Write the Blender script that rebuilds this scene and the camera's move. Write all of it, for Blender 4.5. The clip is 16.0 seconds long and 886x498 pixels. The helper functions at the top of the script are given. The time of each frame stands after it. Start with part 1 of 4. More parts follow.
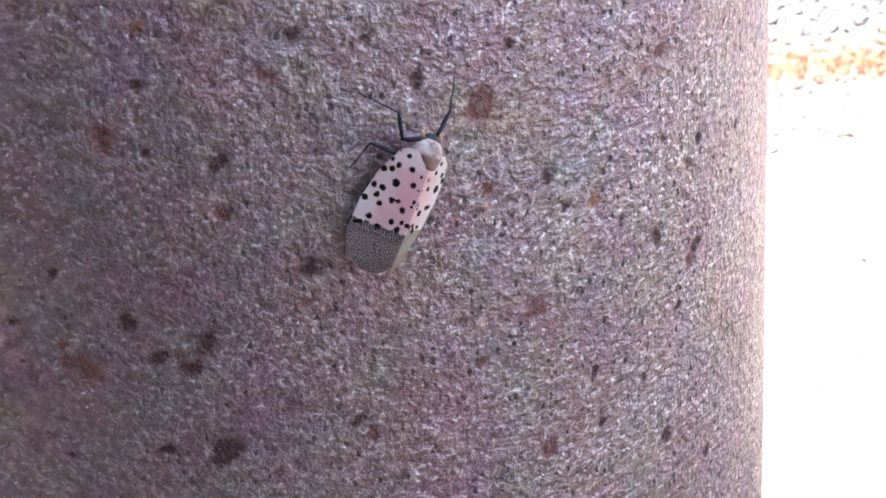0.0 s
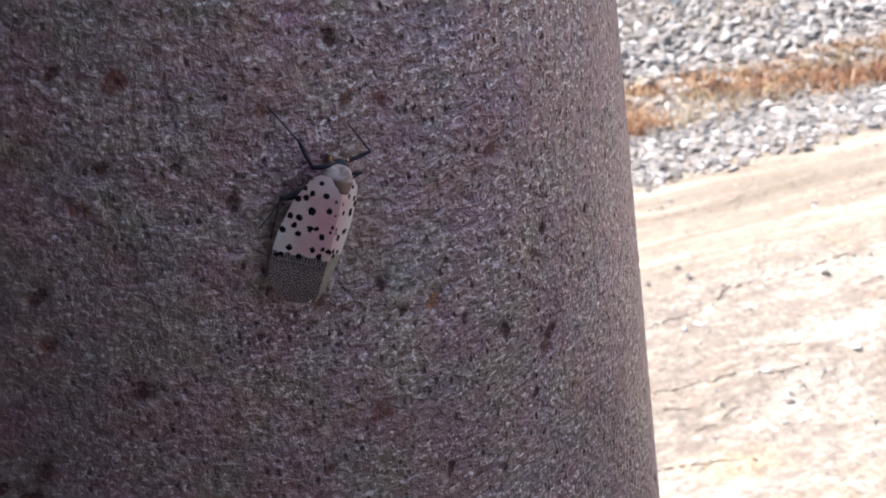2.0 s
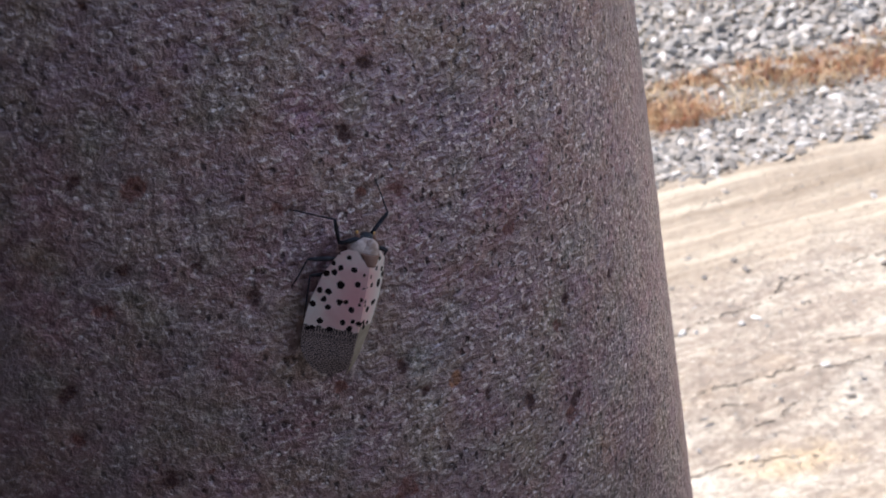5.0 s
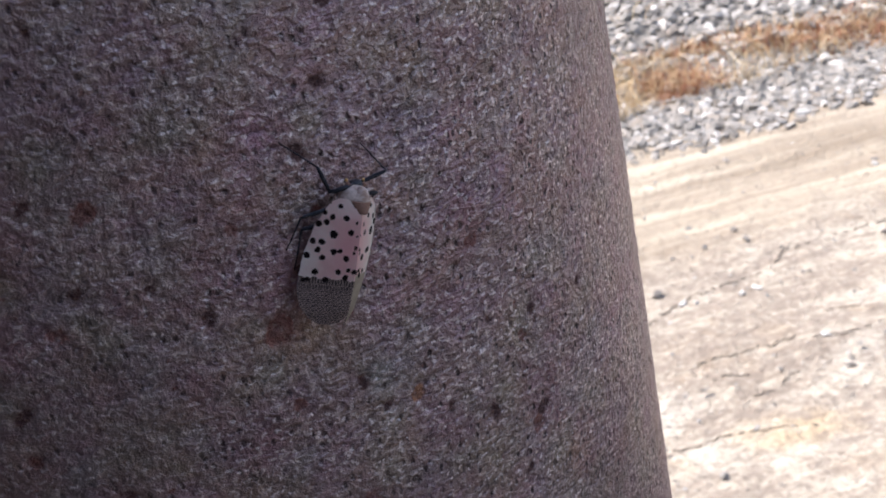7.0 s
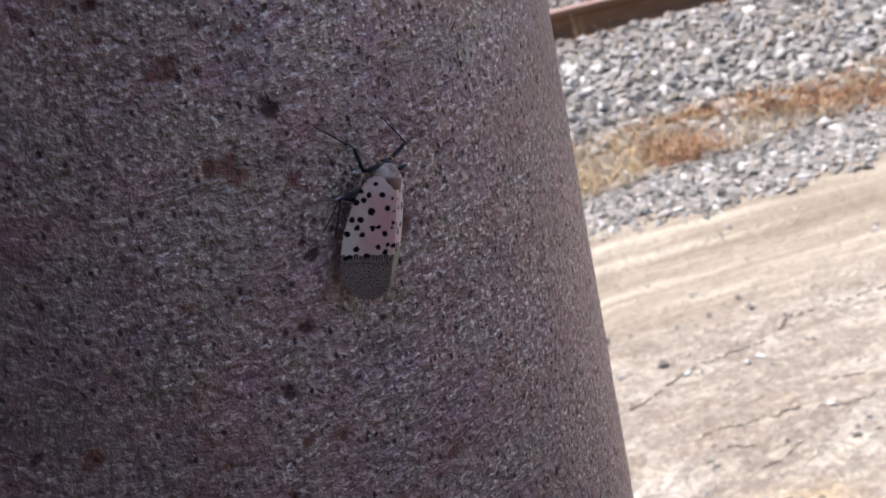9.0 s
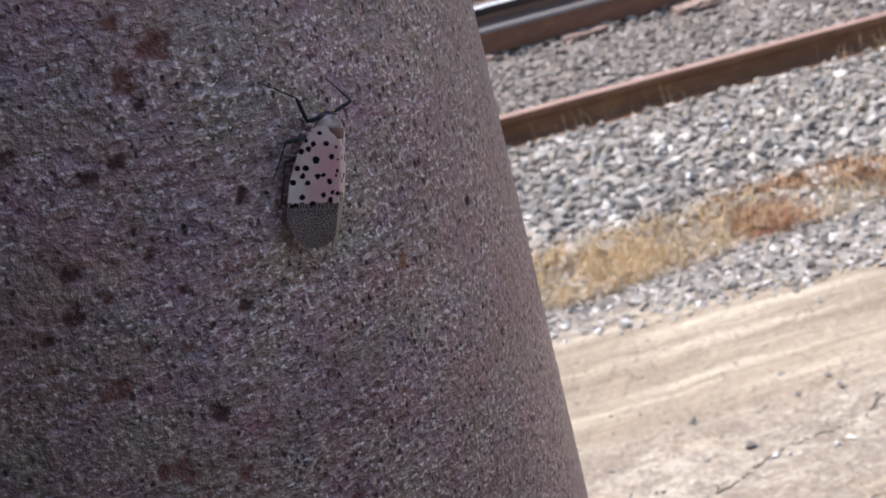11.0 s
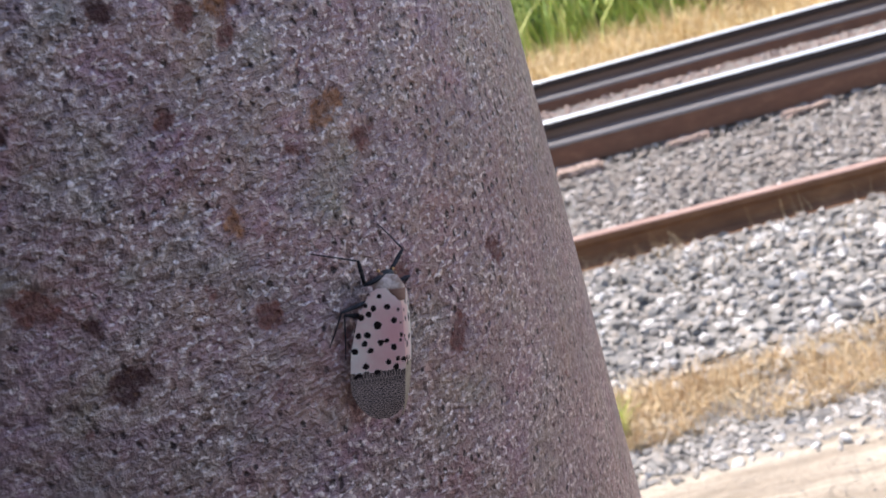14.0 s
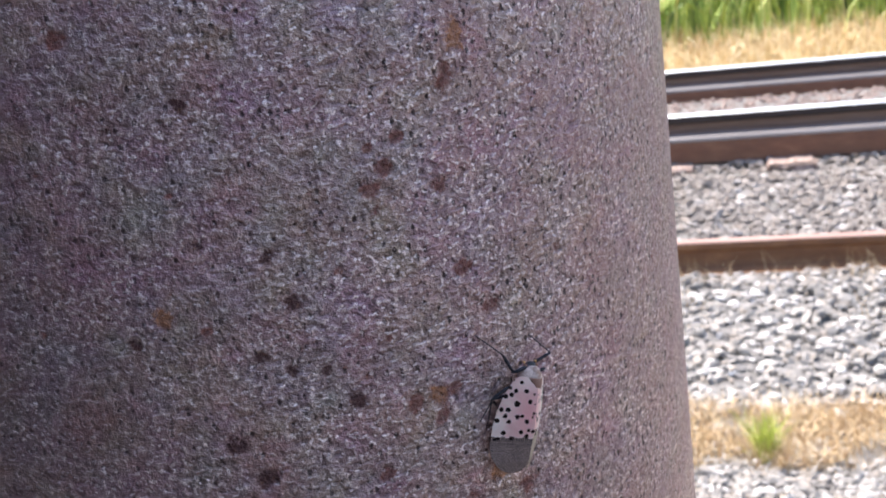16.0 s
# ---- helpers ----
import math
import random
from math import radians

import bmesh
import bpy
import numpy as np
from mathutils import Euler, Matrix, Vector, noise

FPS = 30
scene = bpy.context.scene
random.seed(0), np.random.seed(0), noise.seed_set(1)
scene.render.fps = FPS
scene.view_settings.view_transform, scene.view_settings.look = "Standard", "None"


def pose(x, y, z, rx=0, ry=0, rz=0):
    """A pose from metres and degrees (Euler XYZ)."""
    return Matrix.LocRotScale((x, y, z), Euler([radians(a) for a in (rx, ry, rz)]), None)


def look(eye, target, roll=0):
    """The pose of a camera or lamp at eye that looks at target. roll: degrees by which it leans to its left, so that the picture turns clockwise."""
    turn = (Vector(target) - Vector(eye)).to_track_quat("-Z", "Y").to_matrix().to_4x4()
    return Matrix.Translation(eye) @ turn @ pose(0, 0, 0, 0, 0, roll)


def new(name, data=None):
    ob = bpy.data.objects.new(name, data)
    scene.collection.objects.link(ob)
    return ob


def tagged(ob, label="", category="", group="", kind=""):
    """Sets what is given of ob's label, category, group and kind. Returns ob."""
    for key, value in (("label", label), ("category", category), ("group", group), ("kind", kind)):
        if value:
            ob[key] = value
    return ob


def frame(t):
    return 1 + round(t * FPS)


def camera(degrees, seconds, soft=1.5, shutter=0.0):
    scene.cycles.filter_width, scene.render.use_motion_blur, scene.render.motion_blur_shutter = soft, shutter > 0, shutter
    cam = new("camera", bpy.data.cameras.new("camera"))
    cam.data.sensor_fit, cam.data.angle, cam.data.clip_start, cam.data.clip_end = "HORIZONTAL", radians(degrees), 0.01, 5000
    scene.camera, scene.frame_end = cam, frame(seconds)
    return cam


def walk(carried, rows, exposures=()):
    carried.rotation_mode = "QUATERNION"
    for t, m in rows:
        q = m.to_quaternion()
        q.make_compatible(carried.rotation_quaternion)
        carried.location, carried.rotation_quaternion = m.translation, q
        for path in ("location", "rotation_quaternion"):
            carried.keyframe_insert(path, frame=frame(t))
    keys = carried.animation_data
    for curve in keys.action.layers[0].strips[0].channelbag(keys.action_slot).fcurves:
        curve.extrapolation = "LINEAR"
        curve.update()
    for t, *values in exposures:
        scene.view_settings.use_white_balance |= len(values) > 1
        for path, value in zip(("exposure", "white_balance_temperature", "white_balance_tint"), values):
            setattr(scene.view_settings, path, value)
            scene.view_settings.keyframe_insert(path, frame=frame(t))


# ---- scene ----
# ---- camera and its walk ----
cam = camera(39.13, 16.0, soft=1.75)
cam.data.dof.use_dof, cam.data.dof.focus_distance, cam.data.dof.aperture_fstop = True, 0.25, 58
PATH = [
    (0, -0.0039, -0.3159, 1.0570, 65.41, 5.47, -10.90), (0.5, 0.0037, -0.3154, 1.0618, 66.25, 5.90, -11.73),
    (1, 0.0079, -0.3172, 1.0663, 66.79, 6.53, -11.94), (1.5, 0.0173, -0.3179, 1.0676, 66.82, 7.31, -12.86),
    (2, 0.0228, -0.3178, 1.0673, 66.52, 8.08, -13.20), (2.5, 0.0308, -0.3187, 1.0707, 66.61, 8.90, -13.02),
    (3, 0.0332, -0.3233, 1.0749, 67.05, 9.34, -12.80), (3.5, 0.0324, -0.3237, 1.0798, 66.91, 9.35, -12.65),
    (4, 0.0322, -0.3207, 1.0827, 66.90, 9.45, -11.51), (6.3, 0.0360, -0.3147, 1.0819, 65.70, 10.61, -11.13),
    (6.5, 0.0371, -0.3157, 1.0839, 65.65, 10.68, -10.99), (7, 0.0425, -0.3128, 1.0877, 64.87, 10.81, -11.29),
    (7.5, 0.0446, -0.3091, 1.0909, 64.96, 11.42, -11.71), (8, 0.0460, -0.3146, 1.1056, 66.38, 11.36, -11.59),
    (8.2, 0.0457, -0.3185, 1.1111, 66.87, 11.33, -11.59), (10.3, 0.0804, -0.3173, 1.1352, 68.03, 13.27, -9.54),
    (10.5, 0.0842, -0.3191, 1.1409, 68.89, 13.65, -8.98), (11, 0.0902, -0.3236, 1.1597, 70.96, 13.75, -7.19),
    (11.5, 0.0932, -0.3252, 1.1743, 72.04, 13.45, -5.97), (12, 0.0961, -0.3231, 1.1933, 73.45, 13.54, -5.42),
    (12.5, 0.1002, -0.3161, 1.2047, 73.71, 13.48, -4.61), (13, 0.1093, -0.3032, 1.2164, 74.12, 14.11, -3.48),
    (13.5, 0.1238, -0.2881, 1.2411, 75.03, 15.59, -0.80), (14, 0.1298, -0.2904, 1.2700, 75.80, 15.72, 2.73),
    (14.5, 0.1355, -0.3126, 1.2914, 74.66, 13.18, 4.78), (15, 0.1566, -0.3251, 1.3194, 75.69, 10.46, 6.73),
    (15.5, 0.1557, -0.3320, 1.3528, 75.25, 8.78, 8.90), (16, 0.1571, -0.3343, 1.3687, 74.81, 6.86, 14.25),
]
EXPOSURES = [(0, 3.0), (0.5, 2.55), (1, 2.15), (1.5, 1.69), (2, 1.42), (3, 1.23), (4, 1.12), (7, 1.2), (8, 1.1), (11, 0.9), (12.5, 1.06), (13.5, 1.25), (14, 1.3), (14.5, 1.46), (15.5, 1.42), (16, 1.68)]
EXPOSURES = [(t, stops - 0.12, 6750, 14) for t, stops in EXPOSURES]
walk(cam, [(r[0], pose(*r[1:])) for r in PATH], EXPOSURES)

# ---- light: sun high behind the pole, clear sky ----
world = bpy.data.worlds.new("daylight")
scene.world = world
world.use_nodes = True
sky = world.node_tree.nodes.new("ShaderNodeTexSky")
sky.sky_type, sky.sun_disc = "NISHITA", False
sky.sun_elevation, sky.sun_rotation = radians(60), radians(-50)
background = world.node_tree.nodes["Background"]
background.inputs["Strength"].default_value = 0.14
world.node_tree.links.new(sky.outputs["Color"], background.inputs["Color"])
sun = new("sun", bpy.data.lights.new("sun", "SUN"))
sun.data.energy, sun.data.angle, sun.data.color = 4.0, radians(0.6), (1.0, 0.97, 0.92)
sun.matrix_world = look((-3.83, 3.21, 8.66), (0, 0, 0))

# ---- sizes ----
POLE_R = 0.1268
RAIL_1, RAIL_2, RAIL_3 = 3.99, 5.69, 7.195      # the near edge of each rail's head, y
TOP_1, TOP_2 = 0.131, 0.284                     # rail tops, z
BED = 0.04                                      # top of the ballast bed


# ---- material helpers ----
class Mat:
    """A node material with short ways to add noise, ramps and bumps."""

    def __init__(self, name, rough=0.7, metal=0.0, spec=0.5):
        self.m = bpy.data.materials.new(name)
        self.m.use_nodes = True
        self.t = self.m.node_tree
        self.b = self.t.nodes["Principled BSDF"]
        self.b.inputs["Roughness"].default_value = rough
        self.b.inputs["Metallic"].default_value = metal
        self.b.inputs["Specular IOR Level"].default_value = spec
        self.co = self.t.nodes.new("ShaderNodeTexCoord").outputs["Object"]

    def node(self, kind, **values):
        n = self.t.nodes.new("ShaderNode" + kind)
        for k, v in values.items():
            n.inputs[k.replace("_", " ")].default_value = v
        return n

    def link(self, a, b):
        self.t.links.new(a, b)

    def stretch(self, sx, sy, sz):
        n = self.node("Mapping")
        n.inputs["Scale"].default_value = (sx, sy, sz)
        self.link(self.co, n.inputs["Vector"])
        return n.outputs["Vector"]

    def noise(self, scale, detail=3.0, rough=0.6, vec=None, out="Fac"):
        n = self.node("TexNoise", Scale=scale, Detail=detail, Roughness=rough)
        self.link(vec or self.co, n.inputs["Vector"])
        return n.outputs[out]

    def ramp(self, fac, *stops):
        n = self.t.nodes.new("ShaderNodeValToRGB")
        while len(n.color_ramp.elements) < len(stops):
            n.color_ramp.elements.new(0.5)
        for e, (at, c) in zip(n.color_ramp.elements, stops):
            e.position, e.color = at, (*c, 1) if len(c) == 3 else c
        self.link(fac, n.inputs["Fac"])
        return n.outputs["Color"]

    def grey(self, fac, lo, hi, a=0.0, b=1.0):
        n = self.node("MapRange", From_Min=lo, From_Max=hi, To_Min=a, To_Max=b)
        self.link(fac, n.inputs["Value"])
        return n.outputs["Result"]

    def mix(self, fac, a, b, blend="MIX"):
        n = self.t.nodes.new("ShaderNodeMix")
        n.data_type, n.blend_type = "RGBA", blend
        for slot, v in ((0, fac), (6, a), (7, b)):
            if isinstance(v, (int, float)):
                n.inputs[slot].default_value = v
            elif isinstance(v, tuple):
                n.inputs[slot].default_value = (*v, 1)
            else:
                self.link(v, n.inputs[slot])
        return n.outputs[2]

    def maths(self, op, a, b=0.0):
        n = self.t.nodes.new("ShaderNodeMath")
        n.operation = op
        for slot, v in ((0, a), (1, b)):
            if isinstance(v, (int, float)):
                n.inputs[slot].default_value = v
            else:
                self.link(v, n.inputs[slot])
        return n.outputs[0]

    def bump(self, height, strength, distance):
        n = self.node("Bump", Strength=strength, Distance=distance)
        if self.b.inputs["Normal"].is_linked:
            self.link(self.b.inputs["Normal"].links[0].from_socket, n.inputs["Normal"])
        self.link(height, n.inputs["Height"])
        self.link(n.outputs["Normal"], self.b.inputs["Normal"])

    def colour(self, c):
        if isinstance(c, tuple):
            self.b.inputs["Base Color"].default_value = (*c, 1)
        else:
            self.link(c, self.b.inputs["Base Color"])

    def attribute(self, name):
        n = self.t.nodes.new("ShaderNodeAttribute")
        n.attribute_name = name
        return n.outputs["Fac"]

    def island(self):
        return self.t.nodes.new("ShaderNodeNewGeometry").outputs["Random Per Island"]

    def each(self):
        return self.t.nodes.new("ShaderNodeObjectInfo").outputs["Random"]


# ---- materials ----
def mat_pole():
    k = Mat("weathered_steel", 0.45, 0.35, 0.35)
    k.co = k.t.nodes["Texture Coordinate"].outputs["UV"]
    wide, tall = k.stretch(0.92, 1.0, 1.0), k.stretch(1.15, 0.8, 1.0)
    # a smooth mauve-grey skin, broken by crumbly patches of fine grains and small dark pits
    body, grain, fine = k.noise(300, 4, 0.66, wide), k.noise(640, 3, 0.6, wide), k.noise(1500, 2, 0.6, wide)
    crust = k.grey(k.noise(52, 5, 0.66), 0.42, 0.60)
    broad = k.noise(30, 5, 0.62)
    base = k.ramp(body, (0.32, (0.175, 0.108, 0.108)), (0.43, (0.315, 0.210, 0.206)), (0.56, (0.405, 0.278, 0.269)), (0.68, (0.54, 0.385, 0.372)))
    base = k.mix(k.grey(crust, 0, 1, 0.0, 0.35), base, (0.44, 0.345, 0.33))
    base = k.mix(k.grey(broad, 0.46, 0.70, 0.0, 0.5), base, (0.27, 0.165, 0.155))
    tint = k.noise(70, 3, 0.65, out="Color")
    base = k.mix(0.32, base, tint, "OVERLAY")
    # here and there a greenish or violet film
    film_of = k.noise(38, 4, 0.7)
    base = k.mix(k.grey(film_of, 0.53, 0.66, 0.0, 0.30), base, (0.315, 0.300, 0.255))
    base = k.mix(k.grey(film_of, 0.36, 0.46, 0.28, 0.0), base, (0.40, 0.25, 0.33))
    # hollows, pits and crumbs are coloured with more contrast towards the track
    round_pole = k.t.nodes.new("ShaderNodeSeparateXYZ")
    k.link(k.co, round_pole.inputs[0])
    worn = k.grey(round_pole.outputs["X"], -0.03, 0.15, 0.62, 1.45)
    skin = k.grey(k.maths("ADD", round_pole.outputs["X"], k.maths("MULTIPLY", k.maths("SUBTRACT", broad, 0.5), 0.10)), 0.10, 0.155)
    base = k.mix(k.grey(skin, 0, 1, 0.0, 0.45), base, (0.345, 0.238, 0.247))
    rough = k.maths("MULTIPLY", k.grey(crust, 0, 1, 0.35, 1.0), worn)
    # dark hollows between the grains: their shade is put into the colour
    gap_shade = k.maths("MINIMUM", k.maths("MULTIPLY", k.grey(grain, 0.35, 0.46, 0.62, 0.0), rough), 0.85)
    base = k.mix(gap_shade, base, (0.075, 0.048, 0.049))
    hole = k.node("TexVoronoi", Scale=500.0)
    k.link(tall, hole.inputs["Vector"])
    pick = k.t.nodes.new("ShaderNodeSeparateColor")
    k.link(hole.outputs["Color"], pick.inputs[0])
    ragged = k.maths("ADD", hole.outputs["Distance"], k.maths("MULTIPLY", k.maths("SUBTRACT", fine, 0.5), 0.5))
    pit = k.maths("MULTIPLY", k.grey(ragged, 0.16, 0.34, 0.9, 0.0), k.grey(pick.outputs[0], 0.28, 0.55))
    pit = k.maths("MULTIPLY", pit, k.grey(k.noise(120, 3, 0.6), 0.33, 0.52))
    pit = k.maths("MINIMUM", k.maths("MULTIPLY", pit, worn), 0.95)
    # ragged pits, coloured near black for the shade inside them
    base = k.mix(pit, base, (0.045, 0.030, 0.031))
    # pale crumbs, and near-white points painted in as glints
    crumb = k.maths("MULTIPLY", k.grey(grain, 0.545, 0.66), k.grey(crust, 0, 1, 0.40, 0.95))
    bare = k.maths("MULTIPLY", worn, k.grey(skin, 0, 1, 1.0, 0.55))
    crumb = k.maths("MINIMUM", k.maths("MULTIPLY", crumb, bare), 1.0)
    base = k.mix(crumb, base, (0.76, 0.63, 0.60))
    glint = k.maths("MULTIPLY", k.grey(k.noise(900, 1, 0.5, wide), 0.60, 0.66), k.maths("MULTIPLY", rough, k.grey(skin, 0, 1, 1.0, 0.6)))
    base = k.mix(k.grey(glint, 0, 1, 0.0, 0.8), base, (0.95, 0.84, 0.82))
    blush = k.grey(k.noise(23, 5, 0.68), 0.57, 0.70, 0.0, 0.32)
    base = k.mix(blush, base, (0.36, 0.20, 0.15))
    base = k.mix(1.0, base, (1.01, 0.95, 0.95), "MULTIPLY")
    # rust spots: dark, red-brown or orange
    spot, tone = k.attribute("rust"), k.attribute("tone")
    edge = k.maths("ADD", spot, k.maths("MULTIPLY", k.maths("SUBTRACT", k.noise(430, 5, 0.75), 0.5), 3.4))
    rust = k.maths("MULTIPLY", k.grey(edge, 0.35, 0.85), k.maths("MULTIPLY", k.grey(spot, 0.02, 0.25), k.grey(tone, 0.0, 0.5, 0.95, 0.80)))
    rusty = k.ramp(tone, (0.0, (0.105, 0.040, 0.036)), (0.5, (0.29, 0.085, 0.058)), (1.0, (0.57, 0.22, 0.080)))
    rusty = k.mix(k.grey(spot, 0.55, 1.0, 0.0, 0.40), rusty, (0.045, 0.020, 0.021))
    rusty = k.mix(k.grey(grain, 0.38, 0.56, 0.5, 0.0), rusty, (0.040, 0.020, 0.021))
    rusty = k.mix(k.grey(k.noise(800, 3, 0.6), 0.56, 0.68, 0.0, 0.5), rusty, (0.30, 0.15, 0.10))
    halo = k.maths("MULTIPLY", k.grey(spot, 0.03, 0.6, 0.0, 0.6), k.grey(k.noise(300, 3, 0.6), 0.38, 0.60))
    base = k.mix(halo, base, (0.20, 0.098, 0.088))
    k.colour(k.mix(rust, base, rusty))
    k.link(k.grey(rust, 0, 1, 0.38, 0.85), k.b.inputs["Roughness"])
    k.link(k.grey(rust, 0, 0.6, 0.5, 0.0), k.b.inputs["Metallic"])
    even = k.grey(round_pole.outputs["X"], -0.02, 0.11, 0.62, 1.0)
    k.bump(k.maths("MULTIPLY", body, even), 0.85, 0.0011)
    k.bump(k.maths("MULTIPLY", grain, even), 1.0, 0.0011)
    k.bump(k.maths("MULTIPLY", fine, even), 0.7, 0.0003)
    k.bump(pit, 0.6, -0.0005)
    return k.m


def mat_ground():
    k = Mat("dry_dirt", 0.95, 0, 0.2)
    long = k.stretch(0.35, 1.6, 1)
    sand = k.ramp(k.noise(3.2, 6, 0.68, long), (0.32, (0.34, 0.275, 0.222)), (0.5, (0.49, 0.415, 0.34)), (0.64, (0.66, 0.585, 0.49)))
    streak = k.noise(1.0, 6, 0.75, k.stretch(7, 15, 1))
    sand = k.mix(k.grey(streak, 0.38, 0.56, 0.55, 0.0), sand, (0.285, 0.23, 0.19))
    sand = k.mix(k.grey(streak, 0.54, 0.68, 0.0, 0.8), sand, (0.78, 0.71, 0.60))
    sand = k.mix(k.grey(k.noise(5.5, 3), 0.56, 0.68, 0.0, 0.4), sand, (0.54, 0.38, 0.23))
    patch = k.noise(3.4, 4, 0.6, k.stretch(0.7, 1.3, 1))
    sand = k.mix(k.grey(patch, 0.52, 0.64, 0.0, 0.45), sand, (0.76, 0.68, 0.56))
    sand = k.mix(k.grey(patch, 0.36, 0.46, 0.5, 0.0), sand, (0.37, 0.305, 0.25))
    for x, y, reach, strength, c in ((0.67, 1.14, 0.11, 0.55, (0.65, 0.47, 0.27)), (0.50, 1.27, 0.09, 0.45, (0.84, 0.78, 0.69)), (0.86, 1.29, 0.08, 0.35, (0.82, 0.76, 0.66)), (0.98, 1.42, 0.08, 0.5, (0.82, 0.76, 0.66))):
        off = k.node("VectorMath")
        off.operation = "DISTANCE"
        k.link(k.stretch(1.0, 1.5, 0.0), off.inputs[0])
        off.inputs[1].default_value = (x, 1.5 * y, 0)
        ragged = k.maths("ADD", off.outputs["Value"], k.maths("MULTIPLY", k.maths("SUBTRACT", k.noise(14, 4, 0.65), 0.5), 0.22))
        sand = k.mix(k.grey(ragged, 0.3 * reach, reach, strength, 0.0), sand, c)
    speck = k.noise(75, 4, 0.75)
    sand = k.mix(k.grey(speck, 0.36, 0.56, 0.6, 0.0), sand, (0.20, 0.162, 0.135))
    sand = k.mix(k.grey(speck, 0.60, 0.70, 0.0, 0.7), sand, (0.82, 0.77, 0.69))
    lump = k.noise(32, 4, 0.7, k.stretch(0.6, 1.0, 1))
    sand = k.mix(k.grey(lump, 0.36, 0.48, 0.6, 0.0), sand, (0.30, 0.245, 0.205))
    sand = k.mix(k.grey(lump, 0.53, 0.66, 0.0, 0.35), sand, (0.76, 0.68, 0.56))
    wheel = k.noise(1.0, 5, 0.65, k.stretch(1.1, 15, 1))
    track = k.ramp(wheel, (0.34, (0.33, 0.265, 0.20)), (0.5, (0.45, 0.375, 0.295)), (0.64, (0.66, 0.575, 0.455)))
    track = k.mix(k.grey(speck, 0.34, 0.50, 0.5, 0.0), track, (0.26, 0.21, 0.165))
    cross = k.t.nodes.new("ShaderNodeSeparateXYZ")
    k.link(k.co, cross.inputs[0])
    lane = k.grey(k.maths("ADD", cross.outputs["Y"], k.maths("MULTIPLY", k.noise(3, 4), 0.2)), 1.78, 1.92)
    sand = k.mix(lane, sand, track)
    stones = k.ramp(k.noise(26, 4, 0.7), (0.35, (0.15, 0.142, 0.135)), (0.65, (0.32, 0.30, 0.28)))
    split = k.t.nodes.new("ShaderNodeSeparateXYZ")
    k.link(k.co, split.inputs[0])
    edge = k.maths("ADD", split.outputs["Y"], k.maths("MULTIPLY", k.noise(2.5, 4), 0.25))
    gravel = k.grey(edge, 2.40, 2.52)
    far = k.grey(edge, 7.9, 8.4)
    straw = k.ramp(k.noise(9, 4), (0.35, (0.22, 0.155, 0.07)), (0.65, (0.42, 0.31, 0.14)))
    green = k.ramp(k.noise(6, 4), (0.35, (0.04, 0.06, 0.015)), (0.65, (0.10, 0.13, 0.04)))
    c = k.mix(far, k.mix(gravel, sand, stones), k.mix(k.grey(edge, 10.5, 11.5), straw, green))
    # unseen ground by the pole, darkened to cut the light it bounces up
    low_bounce = k.ramp(k.noise(14, 5, 0.7), (0.35, (0.036, 0.030, 0.026)), (0.65, (0.075, 0.062, 0.053)))
    c = k.mix(k.grey(edge, 0.88, 1.06), low_bounce, c)
    k.colour(c)
    k.bump(k.noise(24, 6, 0.72), 0.9, 0.03)
    k.bump(speck, 0.7, 0.008)
    return k.m


def mat_stone(per_island):
    k = Mat("crushed_stone", 0.85, 0, 0.3)
    r = k.island() if per_island else k.each()
    c = k.ramp(r, (0.0, (0.115, 0.110, 0.106)), (0.25, (0.215, 0.205, 0.195)), (0.5, (0.32, 0.30, 0.28)), (0.7, (0.25, 0.21, 0.175)), (0.85, (0.40, 0.38, 0.36)), (1.0, (0.63, 0.61, 0.59)))
    c = k.mix(k.grey(k.noise(60, 4, 0.7), 0.3, 0.75, 0, 0.5), c, (0.38, 0.345, 0.305))
    split = k.t.nodes.new("ShaderNodeSeparateXYZ")
    k.link(k.co, split.inputs[0])
    dust = k.maths("ADD", split.outputs["Y"], k.maths("MULTIPLY", k.noise(2, 4), 0.5))
    c = k.mix(k.grey(dust, 3.9, 4.7, 0.0, 0.42) if per_island else 0.0, c, (0.16, 0.118, 0.095))
    k.colour(k.mix(k.grey(dust, 6.0, 6.3, 0.0, 0.65) if per_island else 0.0, c, (0.27, 0.185, 0.155)))
    k.bump(k.noise(120, 4), 0.5, 0.004)
    return k.m


def mat_simple(name, stops, scale, rough=0.8, metal=0.0, bump=0.002, spec=0.4, stretch=None):
    k = Mat(name, rough, metal, spec)
    vec = k.stretch(*stretch) if stretch else None
    n = k.noise(scale, 5, 0.65, vec)
    k.colour(k.ramp(n, *stops))
    if bump:
        k.bump(n, 0.6, bump)
    return k.m


def mat_blade(name, *stops):
    k = Mat(name, 0.7, 0, 0.25)
    k.colour(k.ramp(k.island(), *stops))
    k.b.inputs["Subsurface Weight"].default_value = 0.0
    return k.m


